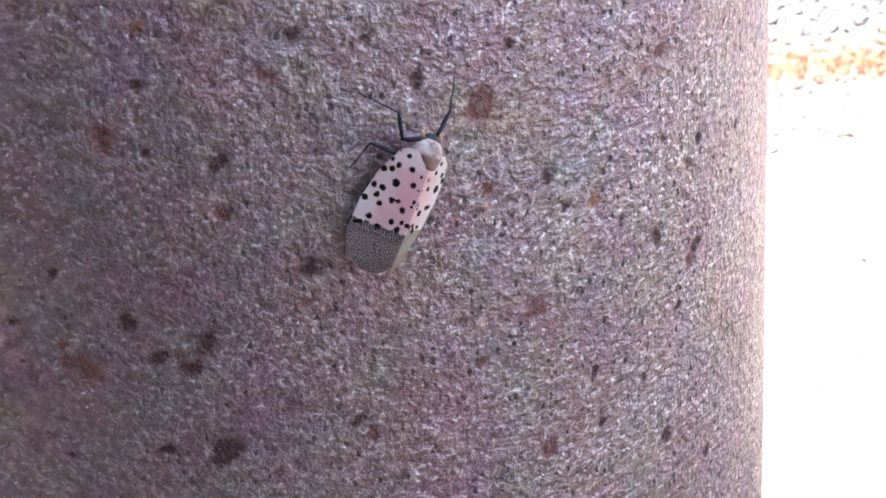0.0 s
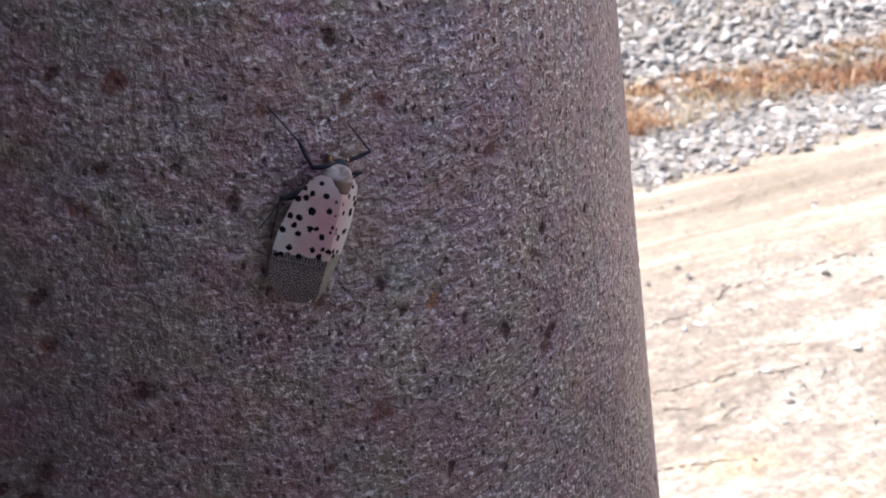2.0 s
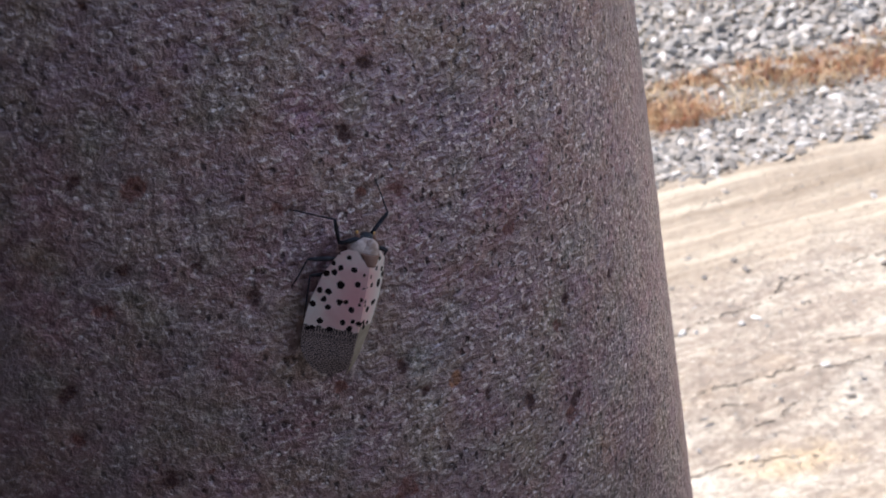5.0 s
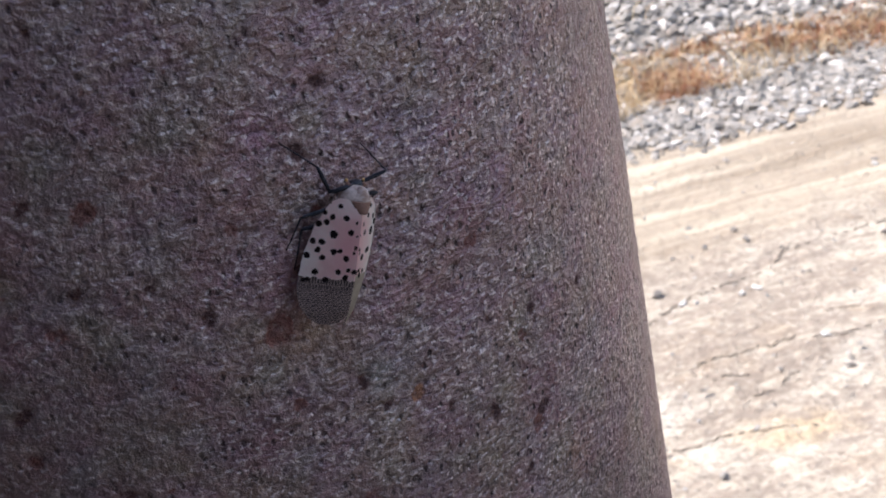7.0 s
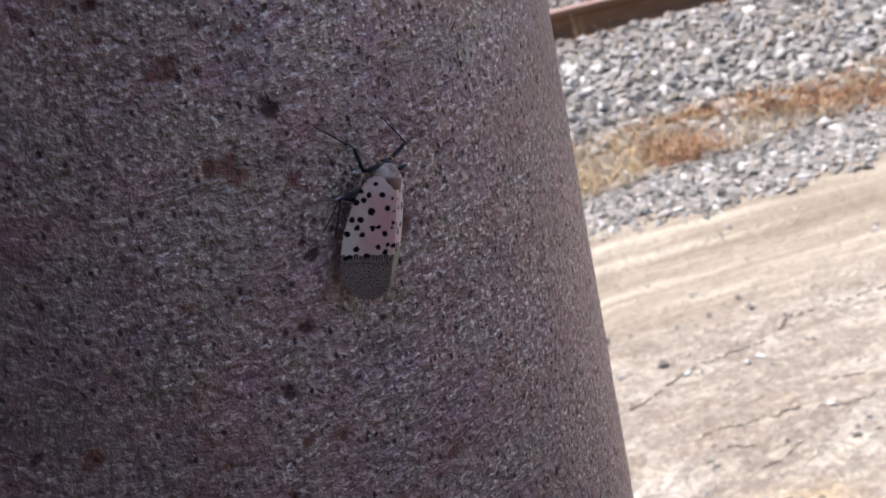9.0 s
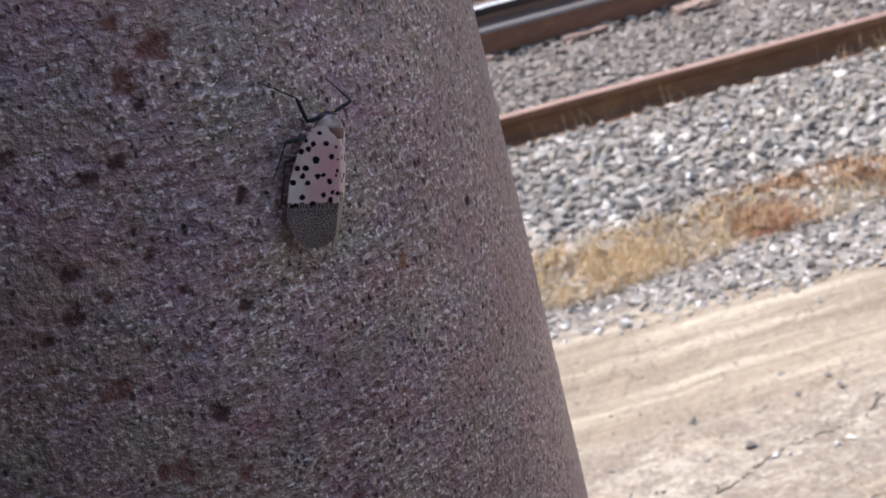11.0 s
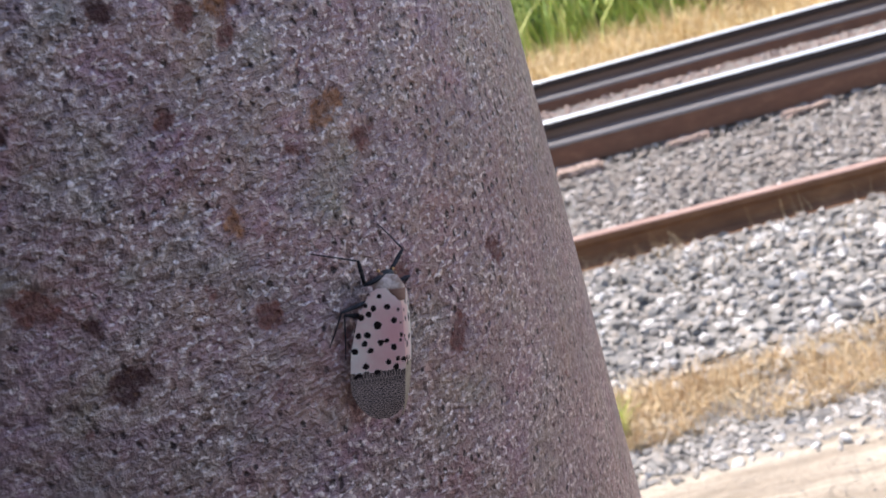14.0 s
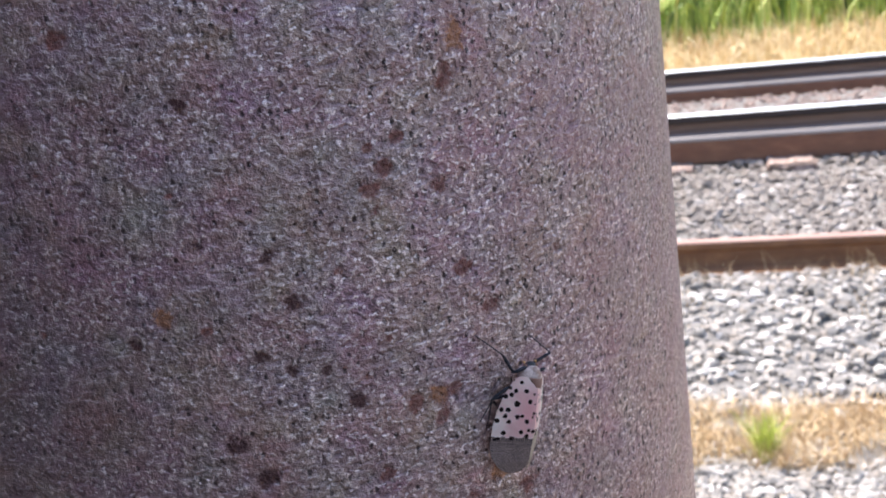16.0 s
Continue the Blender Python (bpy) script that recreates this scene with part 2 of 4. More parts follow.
STEEL = mat_pole()
GROUND = mat_ground()
STONES, STONE = mat_stone(True), mat_stone(False)
RAIL_TOP = mat_simple("polished_rail_steel", ((0.35, (0.66, 0.66, 0.65)), (0.7, (0.82, 0.81, 0.80))), 30, 0.42, 0.6, 0.0002, stretch=(0.2, 8, 1))
RAIL_DARK = mat_simple("dark_rail_steel", ((0.35, (0.15, 0.095, 0.072)), (0.7, (0.25, 0.165, 0.128))), 20, 0.9, 0, 0.001, 0.12, stretch=(0.15, 4, 4))
RAIL_FOOT = mat_simple("worn_grey_steel", ((0.35, (0.17, 0.15, 0.145)), (0.7, (0.27, 0.245, 0.24))), 24, 0.6, 0.2, 0.0006, stretch=(0.1, 4, 4))
BEARER = mat_simple("dark_red_rust", ((0.3, (0.140, 0.066, 0.042)), (0.55, (0.185, 0.088, 0.054)), (0.75, (0.255, 0.130, 0.077))), 14, 0.9, 0, 0.001, stretch=(0.6, 1.5, 1.5))
RAIL_RUST = mat_simple("brown_rust", ((0.3, (0.140, 0.067, 0.036)), (0.55, (0.19, 0.093, 0.048)), (0.75, (0.27, 0.142, 0.072))), 14, 0.9, 0, 0.001, stretch=(0.6, 1.5, 1.5))
RUST_TOP = mat_simple("pink_rust_dust", ((0.35, (0.25, 0.145, 0.118)), (0.65, (0.38, 0.255, 0.215))), 25, 0.85, 0, 0.001, stretch=(0.2, 4, 1))
# sides of the rail heads, near black to paint in their shade
RAIL_SHADE = mat_simple("shaded_rail_side", ((0.35, (0.035, 0.028, 0.026)), (0.7, (0.075, 0.058, 0.052))), 20, 0.85, 0, 0.001, 0.15, (0.15, 4, 4))
WOOD = mat_simple("weathered_sleeper_wood", ((0.3, (0.16, 0.110, 0.090)), (0.55, (0.32, 0.235, 0.200)), (0.75, (0.45, 0.365, 0.325))), 12, 0.9, 0, 0.006, stretch=(6, 0.6, 6))
STRAW = mat_blade("dry_grass", (0.0, (0.29, 0.165, 0.085)), (0.3, (0.52, 0.35, 0.18)), (0.65, (0.64, 0.48, 0.28)), (1.0, (0.74, 0.61, 0.42)))
GOLD = mat_blade("golden_grass", (0.0, (0.40, 0.25, 0.10)), (0.3, (0.62, 0.43, 0.20)), (0.65, (0.78, 0.60, 0.33)), (1.0, (0.85, 0.72, 0.48)))
RUSSET = mat_blade("russet_weed", (0.0, (0.16, 0.062, 0.038)), (0.5, (0.34, 0.15, 0.085)), (1.0, (0.52, 0.32, 0.18)))
GREEN = mat_blade("green_weed", (0.0, (0.22, 0.30, 0.04)), (0.5, (0.44, 0.50, 0.09)), (1.0, (0.66, 0.64, 0.22)))
REED = mat_blade("green_reed", (0.0, (0.05, 0.075, 0.02)), (0.3, (0.22, 0.31, 0.06)), (0.7, (0.41, 0.50, 0.12)), (1.0, (0.60, 0.53, 0.24)))


# ---- mesh helpers ----
def mesh_of(name, verts, faces, *materials, smooth=False):
    me = bpy.data.meshes.new(name)
    me.from_pydata([tuple(v) for v in verts], [], [tuple(f) for f in faces])
    for m in materials:
        me.materials.append(m)
    if smooth:
        me.shade_smooth()
    me.update()
    return me


def part(name, data, parent, label="", at=None):
    """Links a mesh as one part under its thing."""
    ob = new(name, data)
    ob.parent = parent
    if at is not None:
        ob.matrix_basis = at
    return tagged(ob, label) if label else ob


def grid_faces(nu, nv, closed=False):
    i = np.arange(nu if closed else nu - 1)
    j = np.arange(nv - 1)
    a, b = np.meshgrid(i, j, indexing="ij")
    a, b = a.ravel(), b.ravel()
    a2 = (a + 1) % nu
    return np.stack([a * nv + b, a2 * nv + b, a2 * nv + b + 1, a * nv + b + 1], 1)


def value_noise(x, y, seed, scale):
    """Smooth random heights on a plane, in -1..1, for arrays."""
    rng = np.random.RandomState(seed)
    table = rng.uniform(-1, 1, (257, 257))
    u, v = x * scale + 1000, y * scale + 1000
    i, j = np.floor(u).astype(int), np.floor(v).astype(int)
    fu, fv = u - i, v - j
    fu, fv = fu * fu * (3 - 2 * fu), fv * fv * (3 - 2 * fv)
    g = lambda a, b: table[a % 257, b % 257]
    return (g(i, j) * (1 - fu) * (1 - fv) + g(i + 1, j) * fu * (1 - fv) + g(i, j + 1) * (1 - fu) * fv + g(i + 1, j + 1) * fu * fv)


def extrude_x(name, profile, x0, x1, *materials, steps=1):
    """A bar of the given y, z outline along x, closed at its ends."""
    n = len(profile)
    xs = np.linspace(x0, x1, steps + 1)
    verts = [(x, y, z) for x in xs for y, z in profile]
    faces = [(s * n + k, s * n + (k + 1) % n, (s + 1) * n + (k + 1) % n, (s + 1) * n + k) for s in range(steps) for k in range(n)]
    faces += [tuple(range(n))[::-1], tuple(range(steps * n, steps * n + n))]
    me = mesh_of(name, verts, faces, *materials)
    bm = bmesh.new()
    bm.from_mesh(me)
    bmesh.ops.recalc_face_normals(bm, faces=bm.faces)
    bm.to_mesh(me)
    bm.free()
    return me


# ---- ground: one sheet ----
def bed_height(y):
    return np.interp(y, [-60, 2.3, 2.75, 3.2, 3.6, 3.85, 4.0, 4.1, 5.78, 5.9, 6.6, 6.85, 7.12, 7.3, 7.6, 8.2, 11, 400], [0, 0, 0.012, BED - 0.012, BED - 0.012, BED - 0.017, BED - 0.017, BED - 0.012, BED - 0.012, 0.085, 0.092, 0.106, 0.106, 0.055, BED, 0.0, 0.05, 0.3])


def build_ground():
    xs = np.concatenate([-np.geomspace(3000, 1.2, 26), np.arange(-1.0, 3.2, 0.02), np.geomspace(3.4, 3000, 24)])
    ys = np.concatenate([-np.geomspace(3000, 0.8, 24), np.arange(-0.5, 2.9, 0.02), np.arange(3.0, 11, 0.1), np.geomspace(11.2, 3000, 24)])
    x, y = np.meshgrid(xs, ys, indexing="ij")
    near = np.clip(1 - np.maximum(np.abs(x - 1.1) - 2, 0), 0, 1) * np.clip((3.0 - y) * 2, 0, 1) * np.clip((y + 2) * 2, 0, 1)
    z = bed_height(y) + near * (0.006 * value_noise(x * 0.4, y, 1, 5) + 0.004 * value_noise(x, y, 2, 14) + 0.0025 * value_noise(x, y, 3, 34))
    # two shallow wheel ruts along the road
    z -= near * (0.014 * np.exp(-((y - 1.95 - 0.04 * np.sin(x * 2)) / 0.08) ** 2) + 0.010 * np.exp(-((y - 1.2) / 0.12) ** 2))
    me = mesh_of("ground", np.stack([x, y, z], -1).reshape(-1, 3), grid_faces(len(xs), len(ys)), GROUND, smooth=True)
    return tagged(new("ground", me), "pale tan dry dirt road beside the gravel railway bed", "ground", kind="structure")


ground = build_ground()


# ---- plain dark walls out of view, added to block light from the pole's left ----
def build_shade_wall(name, x0, x1, y0, y1, height, material):
    bm = bmesh.new()
    bmesh.ops.create_cube(bm, size=1)
    bmesh.ops.scale(bm, vec=(x1 - x0, y1 - y0, height + 0.1), verts=bm.verts)
    bmesh.ops.translate(bm, vec=((x0 + x1) / 2, (y0 + y1) / 2, height / 2 - 0.05), verts=bm.verts)
    bmesh.ops.bevel(bm, geom=bm.edges[:], offset=0.01, segments=1, affect="EDGES")
    me = bpy.data.meshes.new(name)
    bm.to_mesh(me)
    bm.free()
    me.materials.append(material)
    tagged(new(name, me), "unseen plain dark wall added to keep light off the pole", "wall", kind="structure")


SHADE_WALL = mat_simple("dark_shade_wall", ((0.35, (0.055, 0.05, 0.047)), (0.7, (0.085, 0.078, 0.073))), 5, 0.9)
build_shade_wall("wall_south", -9.0, 0.56, -1.4, -1.1, 2.1, SHADE_WALL)
build_shade_wall("wall_west", -1.05, -0.75, -1.1, -0.05, 2.5, SHADE_WALL)


# ---- the pole ----
# rust pits: angle round the pole, height in metres, size in mm, and tone (0 dark, 1 red-brown, 2 orange)
MARKS_A = [
    (0.706, 0.897, 1.0, 0), (0.584, 0.910, 1.5, 0), (0.336, 0.921, 2.0, 1), (0.441, 0.922, 1.1, 0), (0.532, 0.927, 1.1, 0), (0.429, 0.934, 0.9, 0),
    (0.064, 0.937, 1.4, 1), (-0.141, 0.938, 2.4, 0), (0.623, 0.938, 0.9, 0), (-0.219, 0.939, 1.4, 0), (0.046, 0.940, 1.8, 0), (0.234, 0.945, 1.4, 1),
    (0.663, 0.946, 1.2, 1), (0.679, 0.949, 1.4, 0), (0.329, 0.952, 1.9, 1), (-0.161, 0.955, 2.6, 0), (0.576, 0.956, 1.3, 0), (-0.314, 0.956, 3.0, 1),
    (-0.207, 0.957, 1.4, 0), (-0.151, 0.958, 2.6, 0), (0.494, 0.963, 0.9, 0), (-0.238, 0.964, 1.4, 0), (-0.401, 0.965, 1.0, 0), (0.662, 0.967, 1.1, 1),
]
MARKS_B = [
    (0.833, 0.968, 0.8, 0), (0.440, 0.969, 0.9, 2), (0.390, 0.970, 0.8, 0), (0.693, 0.971, 0.9, 0), (0.014, 0.971, 1.7, 0), (0.839, 0.972, 0.7, 0),
    (-0.321, 0.974, 1.0, 0), (0.596, 0.975, 0.9, 0), (0.363, 0.976, 1.2, 0), (0.263, 0.978, 1.2, 1), (-0.085, 0.982, 1.3, 1), (0.968, 0.983, 0.8, 0),
    (-0.078, 0.991, 1.3, 0), (0.590, 0.992, 1.3, 1), (0.262, 0.993, 2.5, 1), (-0.167, 0.994, 0.9, 0), (-0.217, 0.997, 1.8, 1), (0.180, 0.999, 1.1, 0),
    (0.316, 1.002, 1.1, 0), (-0.006, 1.004, 1.4, 1), (-0.165, 1.005, 1.6, 0), (0.121, 1.007, 0.9, 0), (0.412, 1.009, 1.2, 1), (0.032, 1.010, 1.2, 0),
]
MARKS_C = [
    (0.355, 1.010, 1.1, 1), (0.584, 1.012, 0.6, 0), (0.241, 1.013, 1.1, 1), (-0.148, 1.014, 1.3, 2), (0.350, 1.022, 1.3, 0), (0.081, 1.023, 1.8, 1),
    (1.041, 1.024, 0.7, 0), (0.695, 1.025, 0.7, 0), (0.005, 1.026, 1.1, 0), (0.520, 1.027, 1.2, 0), (1.082, 1.027, 0.7, 0), (0.886, 1.031, 0.6, 0),
    (0.400, 1.032, 1.0, 0), (0.596, 1.041, 1.3, 1), (0.437, 1.044, 1.0, 0), (0.428, 1.047, 0.8, 0), (1.046, 1.050, 1.0, 0), (0.077, 1.052, 1.1, 0),
    (1.056, 1.053, 0.7, 0), (0.444, 1.058, 1.8, 1), (0.426, 1.062, 0.9, 0), (0.364, 1.064, 2.4, 1), (0.331, 1.065, 1.3, 1), (0.175, 1.066, 1.1, 0),
]
MARKS_D = [
    (0.547, 1.068, 0.6, 0), (0.431, 1.071, 1.8, 0), (0.159, 1.071, 1.3, 0), (0.945, 1.073, 0.7, 0), (0.800, 1.078, 0.6, 0), (0.814, 1.080, 0.9, 2),
    (1.044, 1.082, 1.0, 0), (0.312, 1.083, 2.4, 1), (0.415, 1.085, 0.8, 1), (0.366, 1.088, 1.5, 0), (0.515, 1.088, 1.4, 0), (0.250, 1.095, 1.0, 0),
    (0.437, 1.095, 1.0, 0), (0.906, 1.097, 0.9, 0), (0.287, 1.098, 1.3, 0), (0.335, 1.099, 1.1, 1), (0.410, 1.103, 1.2, 0), (0.300, 1.105, 1.5, 0),
    (0.563, 1.107, 1.2, 0), (0.361, 1.119, 1.6, 0), (0.413, 1.120, 1.4, 0), (0.281, 1.126, 1.2, 0), (0.459, 1.128, 1.4, 0), (0.449, 1.133, 2.0, 1),
]
MARKS_E = [
    (0.501, 1.136, 2.4, 1), (0.897, 1.142, 0.9, 2), (0.455, 1.142, 1.0, 1), (0.543, 1.151, 1.2, 2), (0.542, 1.154, 1.4, 1), (0.509, 1.177, 0.8, 0),
    (0.510, 1.180, 1.0, 0), (0.494, 1.183, 1.1, 0), (0.554, 1.191, 1.1, 0), (0.380, 1.196, 0.7, 0), (0.952, 1.201, 2.8, 1), (1.089, 1.211, 1.9, 1),
    (0.870, 1.216, 1.3, 1), (0.471, 1.218, 2.3, 0), (0.262, 1.219, 1.2, 0), (0.658, 1.220, 1.9, 1), (0.226, 1.226, 1.4, 0), (0.597, 1.227, 1.2, 1),
    (0.451, 1.228, 1.6, 0), (0.387, 1.234, 3.0, 1), (0.649, 1.236, 1.2, 2), (0.876, 1.242, 2.0, 1), (0.759, 1.244, 1.5, 1), (0.300, 1.248, 0.8, 0),
]
MARKS_F = [
    (0.827, 1.248, 2.1, 2), (0.613, 1.255, 1.6, 1), (0.382, 1.256, 0.8, 0), (0.412, 1.260, 1.8, 0), (0.714, 1.264, 1.6, 1), (0.368, 1.268, 2.1, 0),
    (0.677, 1.269, 1.9, 1), (0.752, 1.270, 1.8, 1), (0.711, 1.270, 1.6, 2), (0.572, 1.273, 1.4, 0), (0.533, 1.281, 1.0, 0), (0.479, 1.282, 1.2, 0),
    (0.911, 1.282, 1.1, 1), (0.643, 1.285, 1.1, 1), (0.839, 1.286, 1.5, 1), (0.430, 1.286, 1.0, 0), (0.240, 1.293, 1.2, 0), (0.352, 1.293, 1.2, 1),
    (1.001, 1.294, 1.0, 1), (0.792, 1.296, 1.4, 1), (0.497, 1.296, 1.8, 0), (0.289, 1.298, 1.4, 2), (0.575, 1.301, 1.0, 1), (0.463, 1.307, 1.4, 0),
]
MARKS_G = [
    (0.363, 1.311, 1.1, 0), (0.572, 1.311, 0.9, 0), (0.649, 1.312, 1.1, 1), (0.764, 1.315, 1.4, 1), (0.639, 1.316, 1.8, 1), (0.673, 1.321, 1.4, 1),
    (0.334, 1.322, 1.1, 1), (1.510, 1.325, 1.2, 1), (0.650, 1.325, 0.9, 1), (0.700, 1.326, 1.4, 1), (0.255, 1.336, 0.9, 0), (0.804, 1.337, 2.3, 1),
    (0.371, 1.339, 1.3, 0), (0.827, 1.343, 2.1, 2), (0.202, 1.354, 1.6, 1),
]


def build_pole():
    th = np.concatenate([np.linspace(-0.55, 1.45, 385), np.linspace(1.45, 2 * math.pi - 0.55, 60)[1:-1]])
    zs = np.concatenate([np.linspace(-0.05, 0.78, 40), np.arange(0.785, 1.47, 0.00075), np.linspace(1.48, 3.4, 60)])
    a, z = np.meshgrid(th, zs, indexing="ij")
    s = a * POLE_R
    fine = ((a < 1.45) & (z > 0.78) & (z < 1.475)).astype(float)
    wob = value_noise(s, z, 11, 260)
    grain = value_noise(s * 0.8, z, 12, 640) + 0.7 * value_noise(s, z, 13, 380)
    rust, tone = np.zeros_like(a), np.zeros_like(a)
    rng = np.random.RandomState(7)
    spread = [(rng.uniform(-0.5, 1.4), rng.uniform(0.8, 1.45), 0.3 + 0.48 * rng.uniform(), rng.choice([0, 1, 1, 1])) for _ in range(1500)]
    for at, h, size, hue in MARKS_A + MARKS_B + MARKS_C + MARKS_D + MARKS_E + MARKS_F + MARKS_G + spread:
        near = (np.abs(s - at * POLE_R) < 0.012) & (np.abs(z - h) < 0.012)
        big = size > 0.79 or hue == 2
        turn, thin = rng.uniform(0, math.pi), rng.uniform(0.62, 1.0)
        u, v = s[near] - at * POLE_R, z[near] - h
        u, v = u * math.cos(turn) + v * math.sin(turn), (v * math.cos(turn) - u * math.sin(turn)) / thin
        d = np.hypot(u, v) / (size * (0.0019 if hue == 2 else 0.00135 if big else 0.001))
        d = d + 0.50 * wob[near] + 0.22 * grain[near]
        mark = np.clip(1.75 - 1.4 * d, 0, 1) * (1.0 if big else 0.6)
        tone[near] = np.where(mark > rust[near], hue / 2, tone[near])
        rust[near] = np.maximum(rust[near], mark)
    r = POLE_R + fine * (0.00010 * grain + 0.00008 * wob - 0.00030 * rust)
    verts = np.stack([r * np.sin(a), -r * np.cos(a), z], -1).reshape(-1, 3)
    nu, nv = len(th), len(zs)
    me = bpy.data.meshes.new("shaft")
    faces = grid_faces(nu, nv, True)
    cap = [tuple(i * nv + nv - 1 for i in range(nu))]
    me.from_pydata(verts, [], [tuple(f) for f in faces.tolist()] + cap)
    for name, values in (("rust", rust), ("tone", tone)):
        me.attributes.new(name, "FLOAT", "POINT").data.foreach_set("value", values.ravel().astype(np.float32))
    uv = np.zeros((len(me.loops), 2), np.float32)
    ring = np.concatenate([s, z]).reshape(2, -1).T
    ids = np.zeros(len(me.loops), np.int32)
    me.loops.foreach_get("vertex_index", ids)
    uv[:] = ring[ids]
    me.uv_layers.new(name="surface").data.foreach_set("uv", uv.ravel())
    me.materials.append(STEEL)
    me.shade_smooth()
    me.update()
    return tagged(new("steel_pole", me), "thick grey weathered steel pole with small rust pits", "pole")


pole = build_pole()


# ---- rails and sleepers ----
def build_rail(y, top, polished):
    """A rail whose head has its near edge at y. The parts lie end to end on one base."""
    thing = new("rail")
    thing.location = (0, y + 0.035, 0)
    x0, x1 = -24.0, 34.0
    split = top - 0.019
    deep = 0.034 if polished else 0.025
    head = [(-0.0355, split), (-0.035, top - 0.006), (-0.029, top - 0.001), (0, top), (0.029, top - 0.001), (0.035, top - 0.006), (0.0355, split), (0.036, top - deep), (0.012, top - 0.046), (-0.012, top - 0.046), (-0.036, top - deep)]
    if not polished:
        head = [(y * 0.72, z) for y, z in head]
    ob = part("head", extrude_x("head", head, x0, x1, RAIL_TOP if polished else RUST_TOP, RAIL_SHADE if polished else RAIL_RUST, RAIL_SHADE if polished else RAIL_RUST), thing, "polished bright rail head" if polished else "")
    for f in ob.data.polygons:
        f.material_index = 0 if f.normal.z > 0.3 else 2 if f.center.z > split else 1
    foot = top - 0.112
    web = [(-0.011, top - 0.044), (0.011, top - 0.044), (0.010, top - 0.075), (0.040, foot + 0.024), (-0.040, foot + 0.024), (-0.010, top - 0.075)] if polished else [(-0.011, top - 0.044), (0.011, top - 0.044), (0.010, top - 0.075), (0.016, foot + 0.02), (-0.016, foot + 0.02), (-0.010, top - 0.075)]
    part("web", extrude_x("web", web[::-1], x0, x1, RAIL_DARK if polished else RAIL_RUST), thing)
    if polished:
        flange = [(-0.036, foot + 0.022), (-0.086, foot + 0.014), (-0.094, foot + 0.004), (-0.094, foot - 0.008), (0.068, foot - 0.008), (0.068, foot + 0.004), (0.060, foot + 0.012), (0.016, foot + 0.022)]
        part("foot", extrude_x("foot", flange, x0, x1, RAIL_FOOT), thing, "pale worn grey rail foot")
        beam = [(-0.088, foot - 0.008), (-0.092, foot - 0.03), (-0.094, BED + 0.02), (0.074, BED + 0.02), (0.064, foot - 0.008)]
        part("bearer", extrude_x("bearer", beam, x0, x1, BEARER), thing, "brown rusty bearer under the rail")
        tagged(thing, "shiny-topped steel rail on a brown rusty bearer", "rail", "rails of the track")
    else:
        flange = [(-0.016, foot + 0.022), (-0.068, foot + 0.006), (-0.068, foot - 0.01), (0.068, foot - 0.01), (0.068, foot + 0.006), (0.016, foot + 0.022)]
        part("foot", extrude_x("foot", flange, x0, x1, RAIL_RUST), thing)
        tagged(thing, "rusty brown unused rail half buried in ballast", "rail")
    return thing


build_rail(RAIL_1, TOP_1, False)
build_rail(RAIL_2, TOP_2, True)
build_rail(RAIL_3, TOP_2, True)


def build_sleepers():
    rng = np.random.RandomState(5)
    for i in range(30):
        x = -5 + i * 0.52 + rng.uniform(-0.03, 0.03)
        w, y0, y1 = 0.11 + rng.uniform(-0.01, 0.01), RAIL_2 - 0.20 + rng.uniform(-0.05, 0.05), RAIL_3 + 0.5
        top = BED + 0.029 + rng.uniform(-0.005, 0.003)
        bm = bmesh.new()
        bmesh.ops.create_cube(bm, size=1)
        bmesh.ops.scale(bm, vec=(2 * w, y1 - y0, 0.15), verts=bm.verts)
        bmesh.ops.translate(bm, vec=(0, (y0 + y1) / 2, top - 0.075), verts=bm.verts)
        bmesh.ops.bevel(bm, geom=bm.edges[:], offset=0.012, segments=2, affect="EDGES")
        bmesh.ops.subdivide_edges(bm, edges=bm.edges[:], cuts=4, use_grid_fill=True)
        for v in bm.verts:
            end = 1.0 if v.co.y < y0 + 0.06 else 0.3
            v.co += end * Vector((rng.uniform(-0.007, 0.007), rng.uniform(-0.016, 0.016), rng.uniform(-0.010, 0.001)))
        me = bpy.data.meshes.new("railway_sleeper")
        bm.to_mesh(me)
        bm.free()
        me.materials.append(WOOD)
        ob = tagged(new("railway_sleeper", me), "weathered pale brown wooden sleeper bedded in ballast", "sleeper", "sleepers of the track")
        ob.matrix_basis = pose(x, 0, 0, 0, 0, rng.uniform(-0.6, 0.6))


build_sleepers()


# ---- ballast ----
ICO = []
PHI = (1 + 5 ** 0.5) / 2
for s1 in (-1, 1):
    for s2 in (-PHI, PHI):
        ICO += [(0, s1, s2), (s1, s2, 0), (s2, 0, s1)]
ICO = np.array(ICO) / math.hypot(1, PHI)


def hull_faces():
    bm = bmesh.new()
    vs = [bm.verts.new(v) for v in ICO]
    bmesh.ops.convex_hull(bm, input=vs)
    bm.verts.index_update()
    bmesh.ops.recalc_face_normals(bm, faces=bm.faces)
    out = np.array([[v.index for v in f.verts] for f in bm.faces])
    bm.free()
    return out


ICO_FACES = hull_faces()


